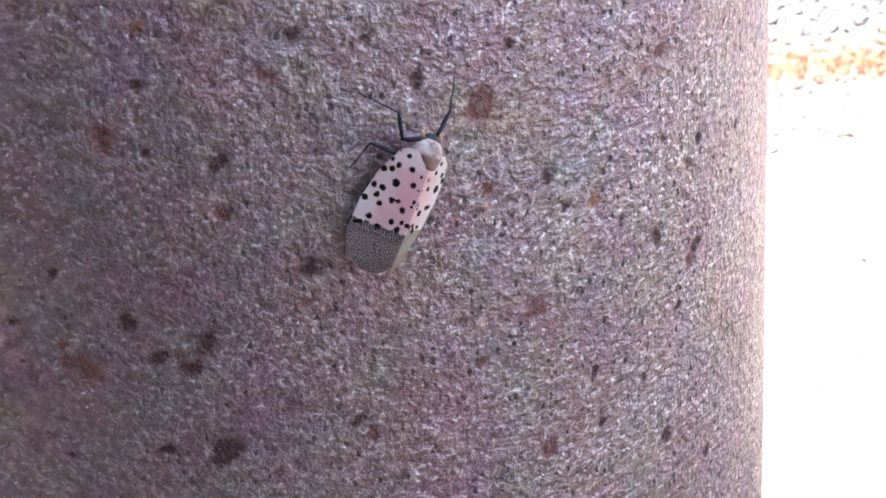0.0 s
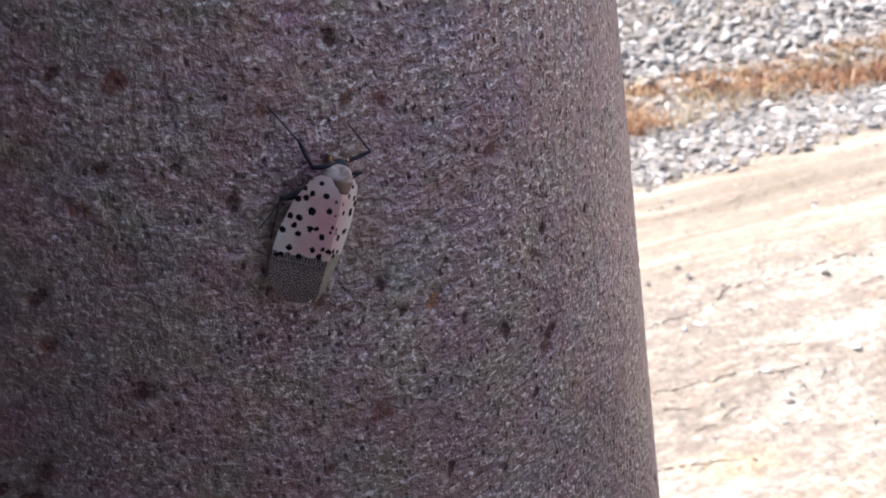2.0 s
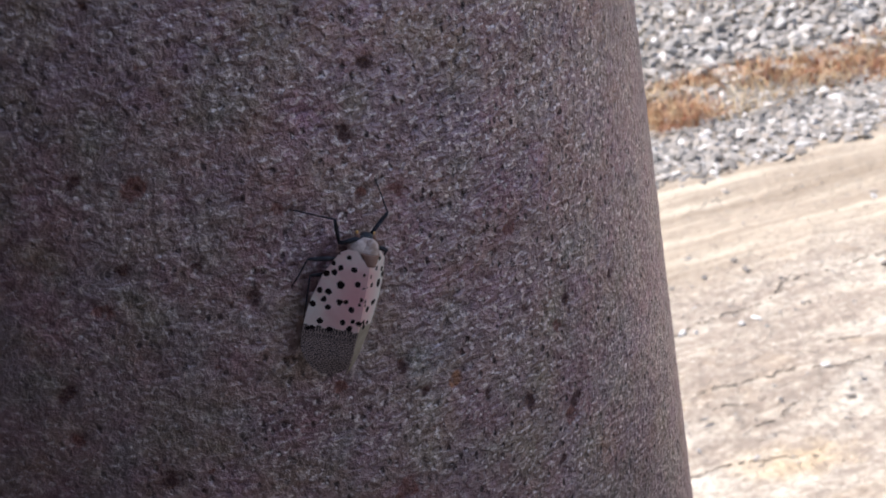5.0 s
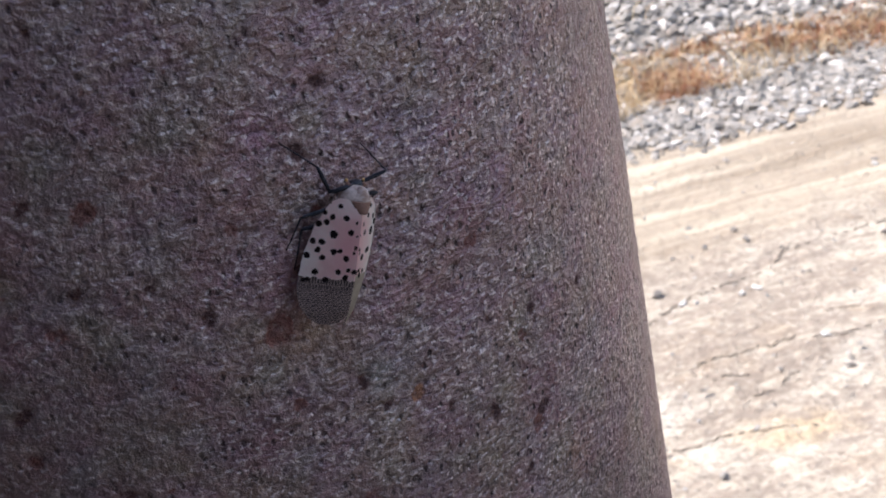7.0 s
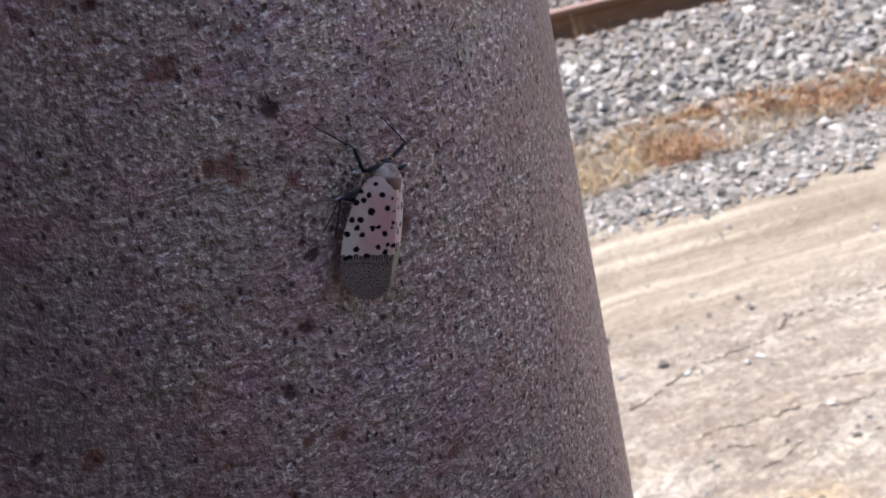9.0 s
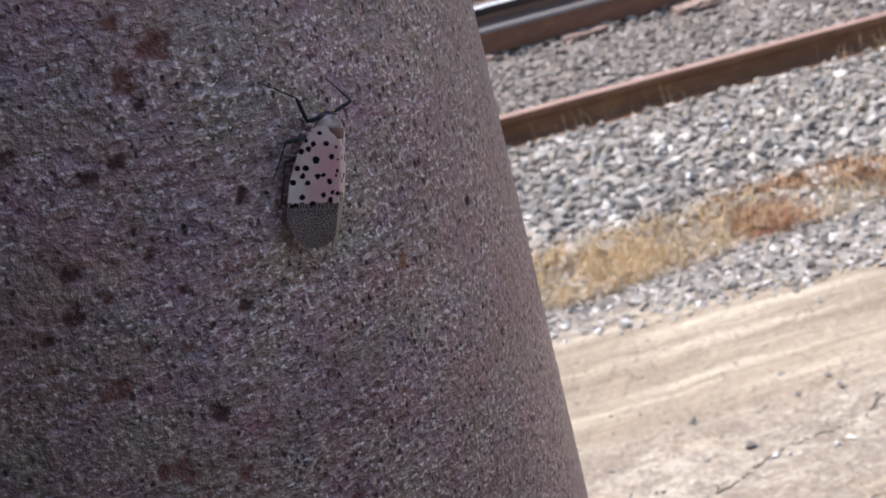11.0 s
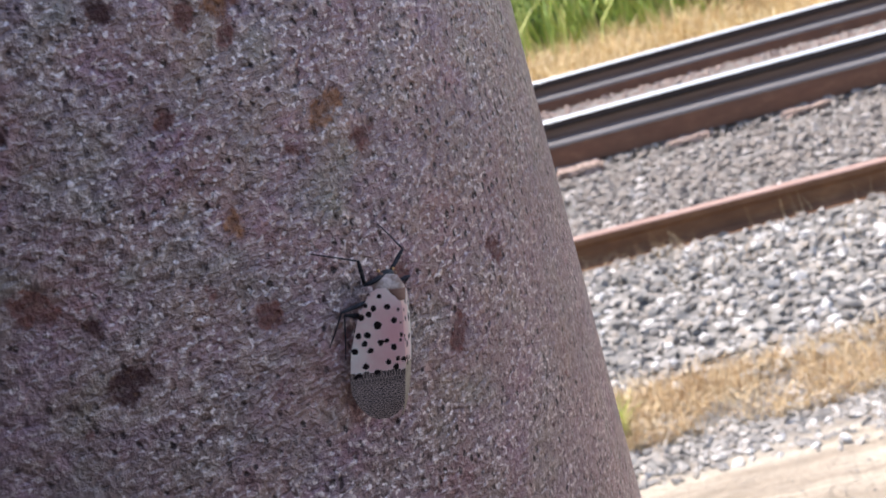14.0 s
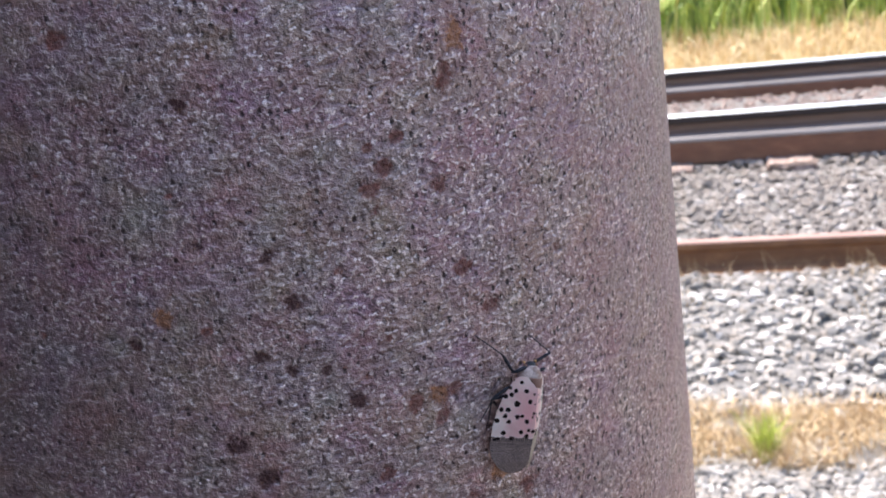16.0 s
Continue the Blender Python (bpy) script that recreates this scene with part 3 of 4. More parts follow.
def stone_verts(rng, n, size):
    """n crushed stones about the origin: their corners, n x 12 x 3."""
    v = ICO[None] * rng.uniform(0.45, 1.40, (n, 12, 1))
    v = v * np.stack([rng.uniform(0.85, 1.5, n), rng.uniform(0.6, 1.1, n), rng.uniform(0.38, 0.8, n)], 1)[:, None]
    q = rng.uniform(0, 2 * math.pi, n)
    tilt = rng.uniform(-0.8, 0.8, n)
    c, s = np.cos(tilt), np.sin(tilt)
    y, z = v[..., 1] * c[:, None] - v[..., 2] * s[:, None], v[..., 1] * s[:, None] + v[..., 2] * c[:, None]
    c, s = np.cos(q)[:, None], np.sin(q)[:, None]
    x, y = v[..., 0] * c - y * s, v[..., 0] * s + y * c
    return np.stack([x, y, z], -1) * size[:, None, None] / 2


def scatter(name, rng, x, y, z, size, label, category):
    v = stone_verts(rng, len(x), size) + np.stack([x, y, z], 1)[:, None]
    f = (ICO_FACES[None] + 12 * np.arange(len(x))[:, None, None]).reshape(-1, 3)
    me = mesh_of(name, v.reshape(-1, 3), f.tolist(), STONES)
    return tagged(new(name, me), label, category, kind="stuff")


def clear_of_rails(y, x):
    ok = np.ones_like(y, bool)
    for r in (RAIL_1, RAIL_2, RAIL_3):
        ok &= np.abs(y - r - 0.035) > 0.085
    return ok


def build_ballast():
    rng = np.random.RandomState(21)
    n = 135000
    x, y = rng.uniform(-4, 7, n), rng.uniform(2.66, 7.75, n)
    middle = (x > -0.6) & (x < 3.6)
    keep = clear_of_rails(y, x) & (middle | (rng.uniform(0, 1, n) < 0.35)) & (y > 2.72 + 0.05 * value_noise(x, y, 22, 4))
    x, y = x[keep], y[keep]
    size = 0.018 + 0.031 * rng.uniform(0, 1, len(x)) ** 1.8
    z = bed_height(y) + rng.uniform(-0.010, 0.014, len(x)) - np.where(y > RAIL_2 - 0.3, 0.010, 0) + 0.027 * np.interp(y, [RAIL_2 - 0.22, RAIL_2 - 0.08, RAIL_2, RAIL_2 + 0.01], [0, 1, 1, 0])
    scatter("ballast", rng, x, y, z, size, "grey and white crushed stone railway ballast", "ballast")
    n = 15000
    x, y = rng.uniform(-2, 4, n), 2.42 + rng.normal(0, 0.12, n)
    keep = (y > 2.26 + 0.03 * np.sin(x * 5) + rng.uniform(-0.05, 0.01, n)) & (y < 2.8)
    x, y = x[keep], y[keep]
    scatter("gravel", rng, x, y, bed_height(y) + 0.002, 0.010 + 0.026 * rng.uniform(0, 1, len(x)) ** 1.5, "loose grey gravel along the edge of the road", "gravel")
    n = 2600
    x, y = rng.uniform(-1.5, 3.5, n), rng.uniform(0.3, 2.35, n)
    scatter("pebbles", rng, x, y, bed_height(y) + 0.001, rng.uniform(0.003, 0.010, n) * np.where(rng.uniform(0, 1, n) < 0.03, 2.0, 1), "small pale pebbles scattered on the dirt road", "pebbles")


build_ballast()


# soil of the cracks, coloured dark for the shade inside them
CRACK_SHADE = mat_simple("shaded_crack_soil", ((0.35, (0.09, 0.07, 0.057)), (0.7, (0.20, 0.165, 0.135))), 60, 0.95, 0, 0.003)


def road_height(x, y):
    """The ground's height on the road, from the mesh itself."""
    hit = ground.ray_cast((x, y, 1), (0, 0, -1))
    return hit[1].z if hit[0] else 0.0


def build_crack(rng, x0, y0, x1, y1, width, sway):
    """A ragged dry crack with crumbled lips: a thin seam laid on the road, the shade of its depth put into its colour.
    """
    n = max(8, int(math.hypot(x1 - x0, y1 - y0) / 0.013))
    off = np.cumsum(rng.normal(0, sway, n + 1))
    off = off - np.linspace(off[0], off[-1], n + 1)
    verts, faces = [], []
    for i in range(n + 1):
        t = i / n
        x, y = x0 + (x1 - x0) * t, y0 + (y1 - y0) * t + off[i]
        w = 0.7 * width * (0.25 + 0.75 * math.sin(math.pi * min(max(t, 0.06), 0.94))) * rng.uniform(0.4, 1.3)
        z = road_height(x, y)
        verts += [(x, y - w / 2, z + 0.0015), (x + rng.uniform(-1, 1) * 0.004, y, z + 0.003), (x, y + w / 2, z + 0.0015)]
        if i and rng.uniform() > 0.22:
            a = 3 * i
            faces += [(a - 3, a, a + 1, a - 2), (a - 2, a + 1, a + 2, a - 1)]
    ob = new("crack", mesh_of("crack", verts, faces, CRACK_SHADE))
    ob.parent = ground
    return ob


def build_road_details():
    rng = np.random.RandomState(44)
    seams = [((0.355, 1.475), (0.46, 1.495), (0.545, 1.51), (0.595, 1.545), (0.653, 1.572), (0.709, 1.589), (0.764, 1.59), (0.81, 1.602), (0.889, 1.663), (0.935, 1.663)),
             ((0.44, 1.19), (0.517, 1.163), (0.557, 1.179), (0.622, 1.157), (0.69, 1.135)), ((0.589, 1.359), (0.634, 1.362), (0.69, 1.362), (0.741, 1.365), (0.83, 1.335), (0.90, 1.35)),
             ((0.643, 1.251), (0.729, 1.274)), ((0.84, 1.41), (0.90, 1.401)), ((0.965, 1.657), (1.046, 1.674), (1.15, 1.681)), ((0.60, 1.31), (0.66, 1.30)), ((1.10, 1.56), (1.24, 1.59))]
    for points, width in zip(seams, (0.0075, 0.0055, 0.0035, 0.003, 0.004, 0.007, 0.003, 0.004)):
        for (xa, ya), (xb, yb) in zip(points, points[1:]):
            build_crack(rng, xa, ya, xb, yb, width * rng.uniform(0.7, 1.2), 0.0035)
    shape = stone_verts(np.random.RandomState(12), 4, np.full(4, 0.03)) * np.array([1, 1, 0.8])
    pale = mat_simple("pale_stone", ((0.35, (0.45, 0.43, 0.41)), (0.7, (0.74, 0.72, 0.70))), 60, 0.85, 0, 0.002)
    dark = mat_simple("dark_stone", ((0.35, (0.15, 0.135, 0.12)), (0.7, (0.28, 0.25, 0.23))), 60, 0.85, 0, 0.002)
    loose = [(0.645, 1.56, 0.6, 1), (0.668, 1.553, 0.45, 1), (0.75, 1.54, 0.55, 1), (0.78, 1.552, 0.55, 1), (0.807, 1.344, 0.5, 1), (1.204, 1.911, 0.7, 1),
             (0.562, 2.255, 1.15, 1), (0.50, 2.262, 0.7, 1), (0.761, 1.746, 0.6, 0), (0.615, 1.61, 1.0, 0), (0.555, 1.757, 0.7, 0), (1.221, 1.945, 0.5, 0), (0.807, 1.26, 0.5, 0), (0.833, 1.777, 0.7, 0), (1.07, 1.63, 0.7, 0), (0.97, 1.35, 0.8, 1), (0.84, 1.73, 0.7, 0), (1.3, 1.93, 0.6, 1)]
    for i, (x, y, k, bright) in enumerate(loose):
        me = mesh_of("stone", shape[i % 4], ICO_FACES.tolist(), pale if bright else dark)
        ob = tagged(new("loose_stone", me), "small pale stone lying on the dirt road" if bright else "small dark grey stone lying on the dirt road", "stone", "loose stones on the road")
        ob.matrix_basis = pose(x, y, road_height(x, y) + 0.006 * k, 0, 0, 70 * i) @ Matrix.Diagonal((k, k, k, 1))


build_road_details()


def build_twigs():
    """Thin dry sticks lying at the foot of the grass."""
    rng = np.random.RandomState(88)
    bark = mat_simple("bleached_twig", ((0.35, (0.34, 0.29, 0.24)), (0.7, (0.58, 0.53, 0.47))), 80, 0.9, 0, 0.001)
    for x, y, l, turn in ((-0.07, 2.46, 0.20, 4), (0.20, 2.44, 0.10, 60), (0.55, 2.47, 0.22, 12), (0.95, 2.50, 0.25, -6), (1.25, 2.52, 0.18, 20), (1.45, 2.50, 0.12, -30)):
        pts = [(-l / 2, 0, 0), (-l / 6, rng.uniform(-0.008, 0.008), 0.004), (l / 5, rng.uniform(-0.01, 0.01), 0.006), (l / 2, 0, 0.002)]
        me = tube_m("twig", pts, (0.0022, 0.0026, 0.0021, 0.0012), bark)
        ob = tagged(new("twig", me), "thin bleached dry twig lying on the gravel", "twig", "twigs at the grass edge")
        ob.matrix_basis = pose(x, y, float(bed_height(y)) + 0.016, 0, 0, turn)


def tube_m(name, points, radii, material, sides=6):
    """A tapered stick through the given points, in metres."""
    pts = [Vector(p) for p in points]
    verts, faces = [], []
    for i, (p, r) in enumerate(zip(pts, radii)):
        for k in range(sides):
            a = 2 * math.pi * k / sides
            verts.append(p + Vector((0, r * math.cos(a), r * math.sin(a))))
    for i in range(len(pts) - 1):
        for k in range(sides):
            faces.append((i * sides + k, i * sides + (k + 1) % sides, (i + 1) * sides + (k + 1) % sides, (i + 1) * sides + k))
    faces += [tuple(range(sides))[::-1], tuple(range((len(pts) - 1) * sides, len(pts) * sides))]
    return mesh_of(name, verts, faces, material, smooth=True)


build_twigs()


def build_near_stones():
    """The stones that lie nearest, each an object of its own, on eight shared meshes."""
    rng = np.random.RandomState(33)
    shapes = []
    for v in stone_verts(rng, 8, np.full(8, 0.06)):
        shapes.append(mesh_of("stone", v, ICO_FACES.tolist(), STONE))
    base = tagged(new("ballast_bed"), "grey and white crushed stones on the slope of the railway bed", "ballast", kind="structure")
    for i in range(290):
        x, y = rng.uniform(0.2, 2.2), rng.uniform(2.75, 3.7)
        s = rng.uniform(0.35, 0.70)
        m = pose(x, y, float(bed_height(y)) + 0.016, rng.uniform(-25, 25), rng.uniform(-25, 25), rng.uniform(0, 360)) @ Matrix.Diagonal((s, s, s, 1))
        part("stone", shapes[i % 8], base, at=m)


build_near_stones()


# ---- grass and weeds ----
def blades(name, rng, x, y, z, height, width, lean, material, label, category):
    """Bent tapered blades, two quads and a tip each."""
    n = len(x)
    h, w = rng.uniform(*height, n), rng.uniform(*width, n)
    q, l = rng.uniform(0, 2 * math.pi, n), rng.uniform(0, lean, n)
    face = rng.uniform(0, math.pi, n)
    side = np.stack([np.cos(face), np.sin(face), np.zeros(n)], 1)
    out = np.stack([np.cos(q), np.sin(q), np.zeros(n)], 1)
    foot = np.stack([x, y, z], 1)
    rows = []
    for t, k in ((0, 1.0), (0.4, 0.85), (0.75, 0.5)):
        c = foot + out * (l * h * t * t)[:, None] + np.stack([np.zeros(n), np.zeros(n), h * (t - 0.25 * np.minimum(l, 1.5) * t * t)], 1)
        rows += [c - side * (w * k / 2)[:, None], c + side * (w * k / 2)[:, None]]
    rows.append(foot + out * (l * h)[:, None] + np.stack([np.zeros(n), np.zeros(n), h * (1 - 0.25 * np.minimum(l, 1.5))], 1))
    v = np.stack(rows, 1).reshape(-1, 3)
    o = 7 * np.arange(n)[:, None]
    quads = np.concatenate([o + [[0, 1, 3, 2]], o + [[2, 3, 5, 4]]]).tolist()
    tips = (o + [[4, 5, 6]]).tolist()
    return tagged(new(name, mesh_of(name, v, quads + tips, material)), label, category, kind="stuff")


def clumped(rng, n, x0, x1, y0, y1, scale, seed, cut):
    x, y = rng.uniform(x0, x1, n), rng.uniform(y0, y1, n)
    keep = value_noise(x, y * 1.5, seed, scale) + rng.uniform(-0.4, 0.4, n) > cut
    return x[keep], y[keep]


def build_plants():
    rng = np.random.RandomState(51)
    x, y = clumped(rng, 64000, -2, 4.5, 2.43, 2.77, 6, 61, -0.5)
    thin = rng.uniform(0, 1, len(x)) < np.interp(x, [-2, 0.55, 0.9, 1.15, 1.35, 5], [0.9, 0.9, 0.42, 0.36, 0.2, 0.2])
    x, y = x[thin], y[thin]
    y = y + 0.08 * np.clip((x - 0.5) / 0.6, 0, 1)
    blades("dry_grass_strip", rng, x, y, bed_height(y), (0.02, 0.085), (0.001, 0.003), 1.7, STRAW, "dry straw-yellow grass along the gravel", "grass")
    x, y = clumped(rng, 26000, 0.95, 4.5, 2.45, 2.80, 4, 62, 0.15)
    y = y + 0.08 * np.clip((x - 0.5) / 0.6, 0, 1)
    blades("russet_weeds", rng, x, y, bed_height(y), (0.01, 0.055), (0.002, 0.006), 1.9, RUSSET, "russet brown withered weeds in the dry grass", "weeds")
    x, y = clumped(rng, 5000, -2, 5, 3.2, 3.99, 5, 63, 0.30)
    blades("ballast_straw", rng, x, y, bed_height(y), (0.03, 0.11), (0.0012, 0.003), 1.2, STRAW, "sparse dry stalks among the ballast", "grass")
    x, y = clumped(rng, 520, -1, 4, 3.80, 3.965, 2.6, 66, 0.25)
    blades("rail_stalks", rng, x, y, bed_height(y), (0.03, 0.11), (0.0012, 0.003), 1.0, STRAW, "dry brown stalks at the foot of the rail", "grass")
    x, y = clumped(rng, 26000, -4, 9, 7.75, 10.4, 1.2, 64, -0.6)
    blades("golden_grass", rng, x, y, bed_height(y), (0.10, 0.29), (0.003, 0.008), 1.7, GOLD, "tall golden dry grass behind the track", "grass")
    x, y = clumped(rng, 17000, -7, 12, 10.0, 13.5, 1.1, 65, -0.3)
    blades("green_reeds", rng, x, y, bed_height(y), (0.35, 1.0), (0.012, 0.034), 1.0, REED, "dense green reeds and weeds behind the grass", "reeds")
    n = 260
    x, y = 0.075 + rng.normal(0, 0.016, n), 2.52 + rng.normal(0, 0.02, n)
    plant = new("weed_plant")
    plant.location = (0, 0, 0)
    me_ob = blades("leaves", rng, x, y, bed_height(y), (0.03, 0.14), (0.0015, 0.004), 0.9, GREEN, "bright green feathery leaves", "")
    del me_ob["kind"]
    me_ob.parent = plant
    tagged(plant, "bright green feathery weed growing at the gravel edge", "weed")


build_plants()


# ---- the lanternfly ----
def mat_wing(name, dark, mid, light, tip=False):
    k = Mat(name, 0.55, 0, 0.35)
    if tip:
        bent = k.node("VectorMath")
        sway = k.node("VectorMath")
        sway.operation = "SCALE"
        sway.inputs[3].default_value = 0.0007
        k.link(k.noise(1500, 2, 0.6, out="Color"), sway.inputs[0])
        k.link(k.co, bent.inputs[0])
        k.link(sway.outputs[0], bent.inputs[1])
        nets = []
        for across, along, line in ((0.00040, 0.0019, 0.00008), (0.00058, 0.00034, 0.00008)):
            net = k.node("TexBrick", Scale=1.0, Mortar_Size=line, Mortar_Smooth=0.4, Bias=0.0, Brick_Width=across, Row_Height=along)
            for slot, v in (("Color1", 0.0), ("Color2", 0.22), ("Mortar", 1.0)):
                net.inputs[slot].default_value = (v, v, v, 1)
            k.link(bent.outputs[0], net.inputs["Vector"])
            nets.append(net.outputs["Color"])
        comb, rows = nets
        split = k.t.nodes.new("ShaderNodeSeparateXYZ")
        k.link(k.co, split.inputs[0])
        near = k.grey(k.maths("ADD", split.outputs["Y"], k.maths("MULTIPLY", k.noise(700, 2), 0.002)), -0.0136, -0.0126)
        mesh = k.t.nodes.new("ShaderNodeMix")
        for slot, v in ((0, near), (2, rows), (3, comb)):
            k.link(v, mesh.inputs[slot])
        mesh = mesh.outputs[0]
        k.colour(k.ramp(mesh, (0.0, dark), (0.35, mid), (1.0, light)))
        k.bump(mesh, 0.5, 0.0001)
    else:
        skin = k.ramp(k.noise(170, 4, 0.6), (0.35, dark), (0.5, mid), (0.68, light))
        heart = k.node("VectorMath")
        heart.operation = "DISTANCE"
        k.link(k.stretch(1.0, 0.6, 0.3), heart.inputs[0])
        heart.inputs[1].default_value = (-0.0012, -0.0040, 0.0014)
        k.colour(k.mix(k.grey(heart.outputs["Value"], 0.0008, 0.0058, 0.88, 0.0), skin, (0.80, 0.35, 0.345)))
        k.bump(k.noise(1.0, 3, 0.6, k.stretch(2600, 500, 500)), 0.35, 0.00008)
    return k.m


WING = mat_wing("pinkish_beige_wing", (0.77, 0.50, 0.45), (0.82, 0.64, 0.56), (0.85, 0.74, 0.64))
WING_TIP = mat_wing("netted_grey_wing_tip", (0.040, 0.026, 0.025), (0.095, 0.064, 0.058), (0.37, 0.255, 0.225), True)
SPOT = mat_simple("black_wing_spot", ((0.35, (0.008, 0.005, 0.005)), (0.7, (0.025, 0.012, 0.011))), 900, 0.7, 0, 0.00005, 0.12)
RIM = mat_simple("yellowish_wing_edge", ((0.35, (0.30, 0.222, 0.160)), (0.7, (0.43, 0.335, 0.250))), 400, 0.6, 0, 0.00005)
CREAM = mat_simple("cream_thorax", ((0.38, (0.36, 0.22, 0.17)), (0.62, (0.74, 0.57, 0.50))), 500, 0.7, 0, 0.0001, 0.15)
BROWN = mat_simple("brown_thorax_plate", ((0.35, (0.27, 0.135, 0.10)), (0.7, (0.37, 0.21, 0.155))), 500, 0.75, 0, 0.0001, 0.1)
BLACK = mat_simple("black_body_shell", ((0.35, (0.012, 0.011, 0.013)), (0.7, (0.04, 0.036, 0.04))), 600, 0.45, 0, 0.0001)
LEG = mat_simple("blue_black_leg", ((0.35, (0.016, 0.015, 0.019)), (0.7, (0.06, 0.055, 0.065))), 700, 0.7, 0, 0.0001, 0.15)
ORANGE = mat_simple("orange_antenna", ((0.35, (0.72, 0.34, 0.10)), (0.7, (0.85, 0.55, 0.22))), 900, 0.5, 0, 0.00005)

SPOTS = [  # on the left forewing: across, along, radius, all in mm
    (-4.4, 0.5, 0.3), (-3.0, 0.0, 0.36), (-5.0, -1.3, 0.38), (-4.0, -1.9, 0.48), (-2.1, -1.8, 0.48), (-4.7, -2.8, 0.52), (-5.7, -3.3, 0.5),
    (-0.6, -2.4, 0.28), (-1.3, -4.2, 0.5), (-3.6, -4.8, 0.68), (-0.4, -4.7, 0.25), (-6.3, -6.3, 0.5), (-5.1, -6.3, 0.52), (-5.5, -7.7, 0.5),
    (-3.4, -7.7, 0.5), (-2.5, -7.5, 0.42), (-0.45, -6.7, 0.28), (-0.6, -7.6, 0.28), (-6.9, -8.8, 0.5), (-4.8, -8.9, 0.5), (-1.6, -8.6, 0.52),
    (-5.6, -11.5, 0.5), (-2.4, -11.1, 0.5), (-1.1, -10.6, 0.4), (-0.3, -10.8, 0.4), (-1.3, -12.0, 0.5), (-6.5, -12.9, 0.38), (-7.0, -13.2, 0.32),
    (-4.1, -12.6, 0.48),
]


def roof(x, y):
    """The height of the folded wings above the pole, in mm."""
    ridge = np.interp(y, [-21.5, -18, -10, -2, 2], [3.2, 4.6, 5.8, 6.0, 5.4])
    return 0.35 + (ridge - 0.35) * (1 - (np.clip(np.abs(x) / 7.8, 0, 1)) ** 1.12)


def build_wing(side):
    ys = np.arange(1.3, -20.85, -0.15)
    us = np.linspace(0, 1, 56)
    half = np.interp(ys, [-20.9, -20.6, -20.0, -19.0, -17.6, -16, -14, -9, -3.3, 0.6, 1.3], [3.2, 4.3, 5.3, 6.3, 7.2, 7.7, 7.8, 7.4, 6.1, 4.3, 3.2])
    if side > 0:
        half = np.interp(ys, [-20.9, -17, -12, -7, -3, 0, 1.3], [0.3, 1.9, 3.6, 4.9, 5.2, 4.5, 3.1])
    inner = np.interp(ys, [-20.9, -20.3, -19.4, -18, -0.35, 0.0, 1.3], [2.6 if side < 0 else 0, 1.1 if side < 0 else 0, 0.3 if side < 0 else 0, 0, 0, 1.1, 1.9])
    x = inner[:, None] + (half - inner)[:, None] * us[None]
    y = np.repeat(ys[:, None], len(us), 1)
    z = roof(x, y) + 0.03 * value_noise(x, y, 71, 1.1)
    if side > 0:
        z = roof(x * 1.15, y) - 0.10
    verts = np.stack([side * x, y, z], -1).reshape(-1, 3)
    faces = grid_faces(len(ys), len(us))
    cx, cy = (0.25 * (x[:-1, :-1] + x[1:, :-1] + x[:-1, 1:] + x[1:, 1:])).ravel(), (0.25 * (y[:-1, :-1] + y[1:, :-1] + y[:-1, 1:] + y[1:, 1:])).ravel()
    cx, cy = cx.reshape(len(ys) - 1, -1).ravel(), cy.ravel()
    index = np.zeros(len(cx), int)
    edge = -12.4 + 0.25 * value_noise(cx, cy * 0.2, 72, 1.6) - 0.02 * cx
    index[cy < edge] = 2
    rng = np.random.RandomState(73)
    for sx, sy, r in SPOTS:
        if side > 0:
            sx, sy, r = sx + rng.uniform(-0.25, 0.25), sy + rng.uniform(-0.4, 0.4), r * rng.uniform(0.85, 1.1)
        sx = min(sx, -0.3)
        d = np.hypot((cx + sx) * 1.2, (cy - sy) * 0.95) + 0.1 * value_noise(cx, cy, 74, 2.4)
        index[d < r] = 1
    rim = (cx > np.interp(cy, ys[::-1], half[::-1]) - 0.22) & (cy < -1) & (cy > -12)
    index[rim & (index == 0) & (side > 0)] = 3
    if side > 0:
        index[(cy < -11.6) & (index != 1) & (cx > 0.35)] = 3
    thick = verts - np.array([0, 0, 0.10])
    n = len(verts)
    allv = np.concatenate([verts, thick]) * 0.001
    f = faces if side < 0 else faces[:, ::-1]
    me = mesh_of("forewing", allv, np.concatenate([f, f[:, ::-1] + n]).tolist(), WING, SPOT, WING_TIP, RIM, smooth=True)
    me.polygons.foreach_set("material_index", np.concatenate([index, index]).astype(np.int32))
    me.update()
    return me


def ball(name, centre, radii, material, segments=20, rings=12):
    bm = bmesh.new()
    bmesh.ops.create_uvsphere(bm, u_segments=segments, v_segments=rings, radius=1)
    bmesh.ops.scale(bm, vec=[r * 0.001 for r in radii], verts=bm.verts)
    bmesh.ops.translate(bm, vec=[c * 0.001 for c in centre], verts=bm.verts)
    me = bpy.data.meshes.new(name)
    bm.to_mesh(me)
    bm.free()
    me.materials.append(material)
    me.shade_smooth()
    return me


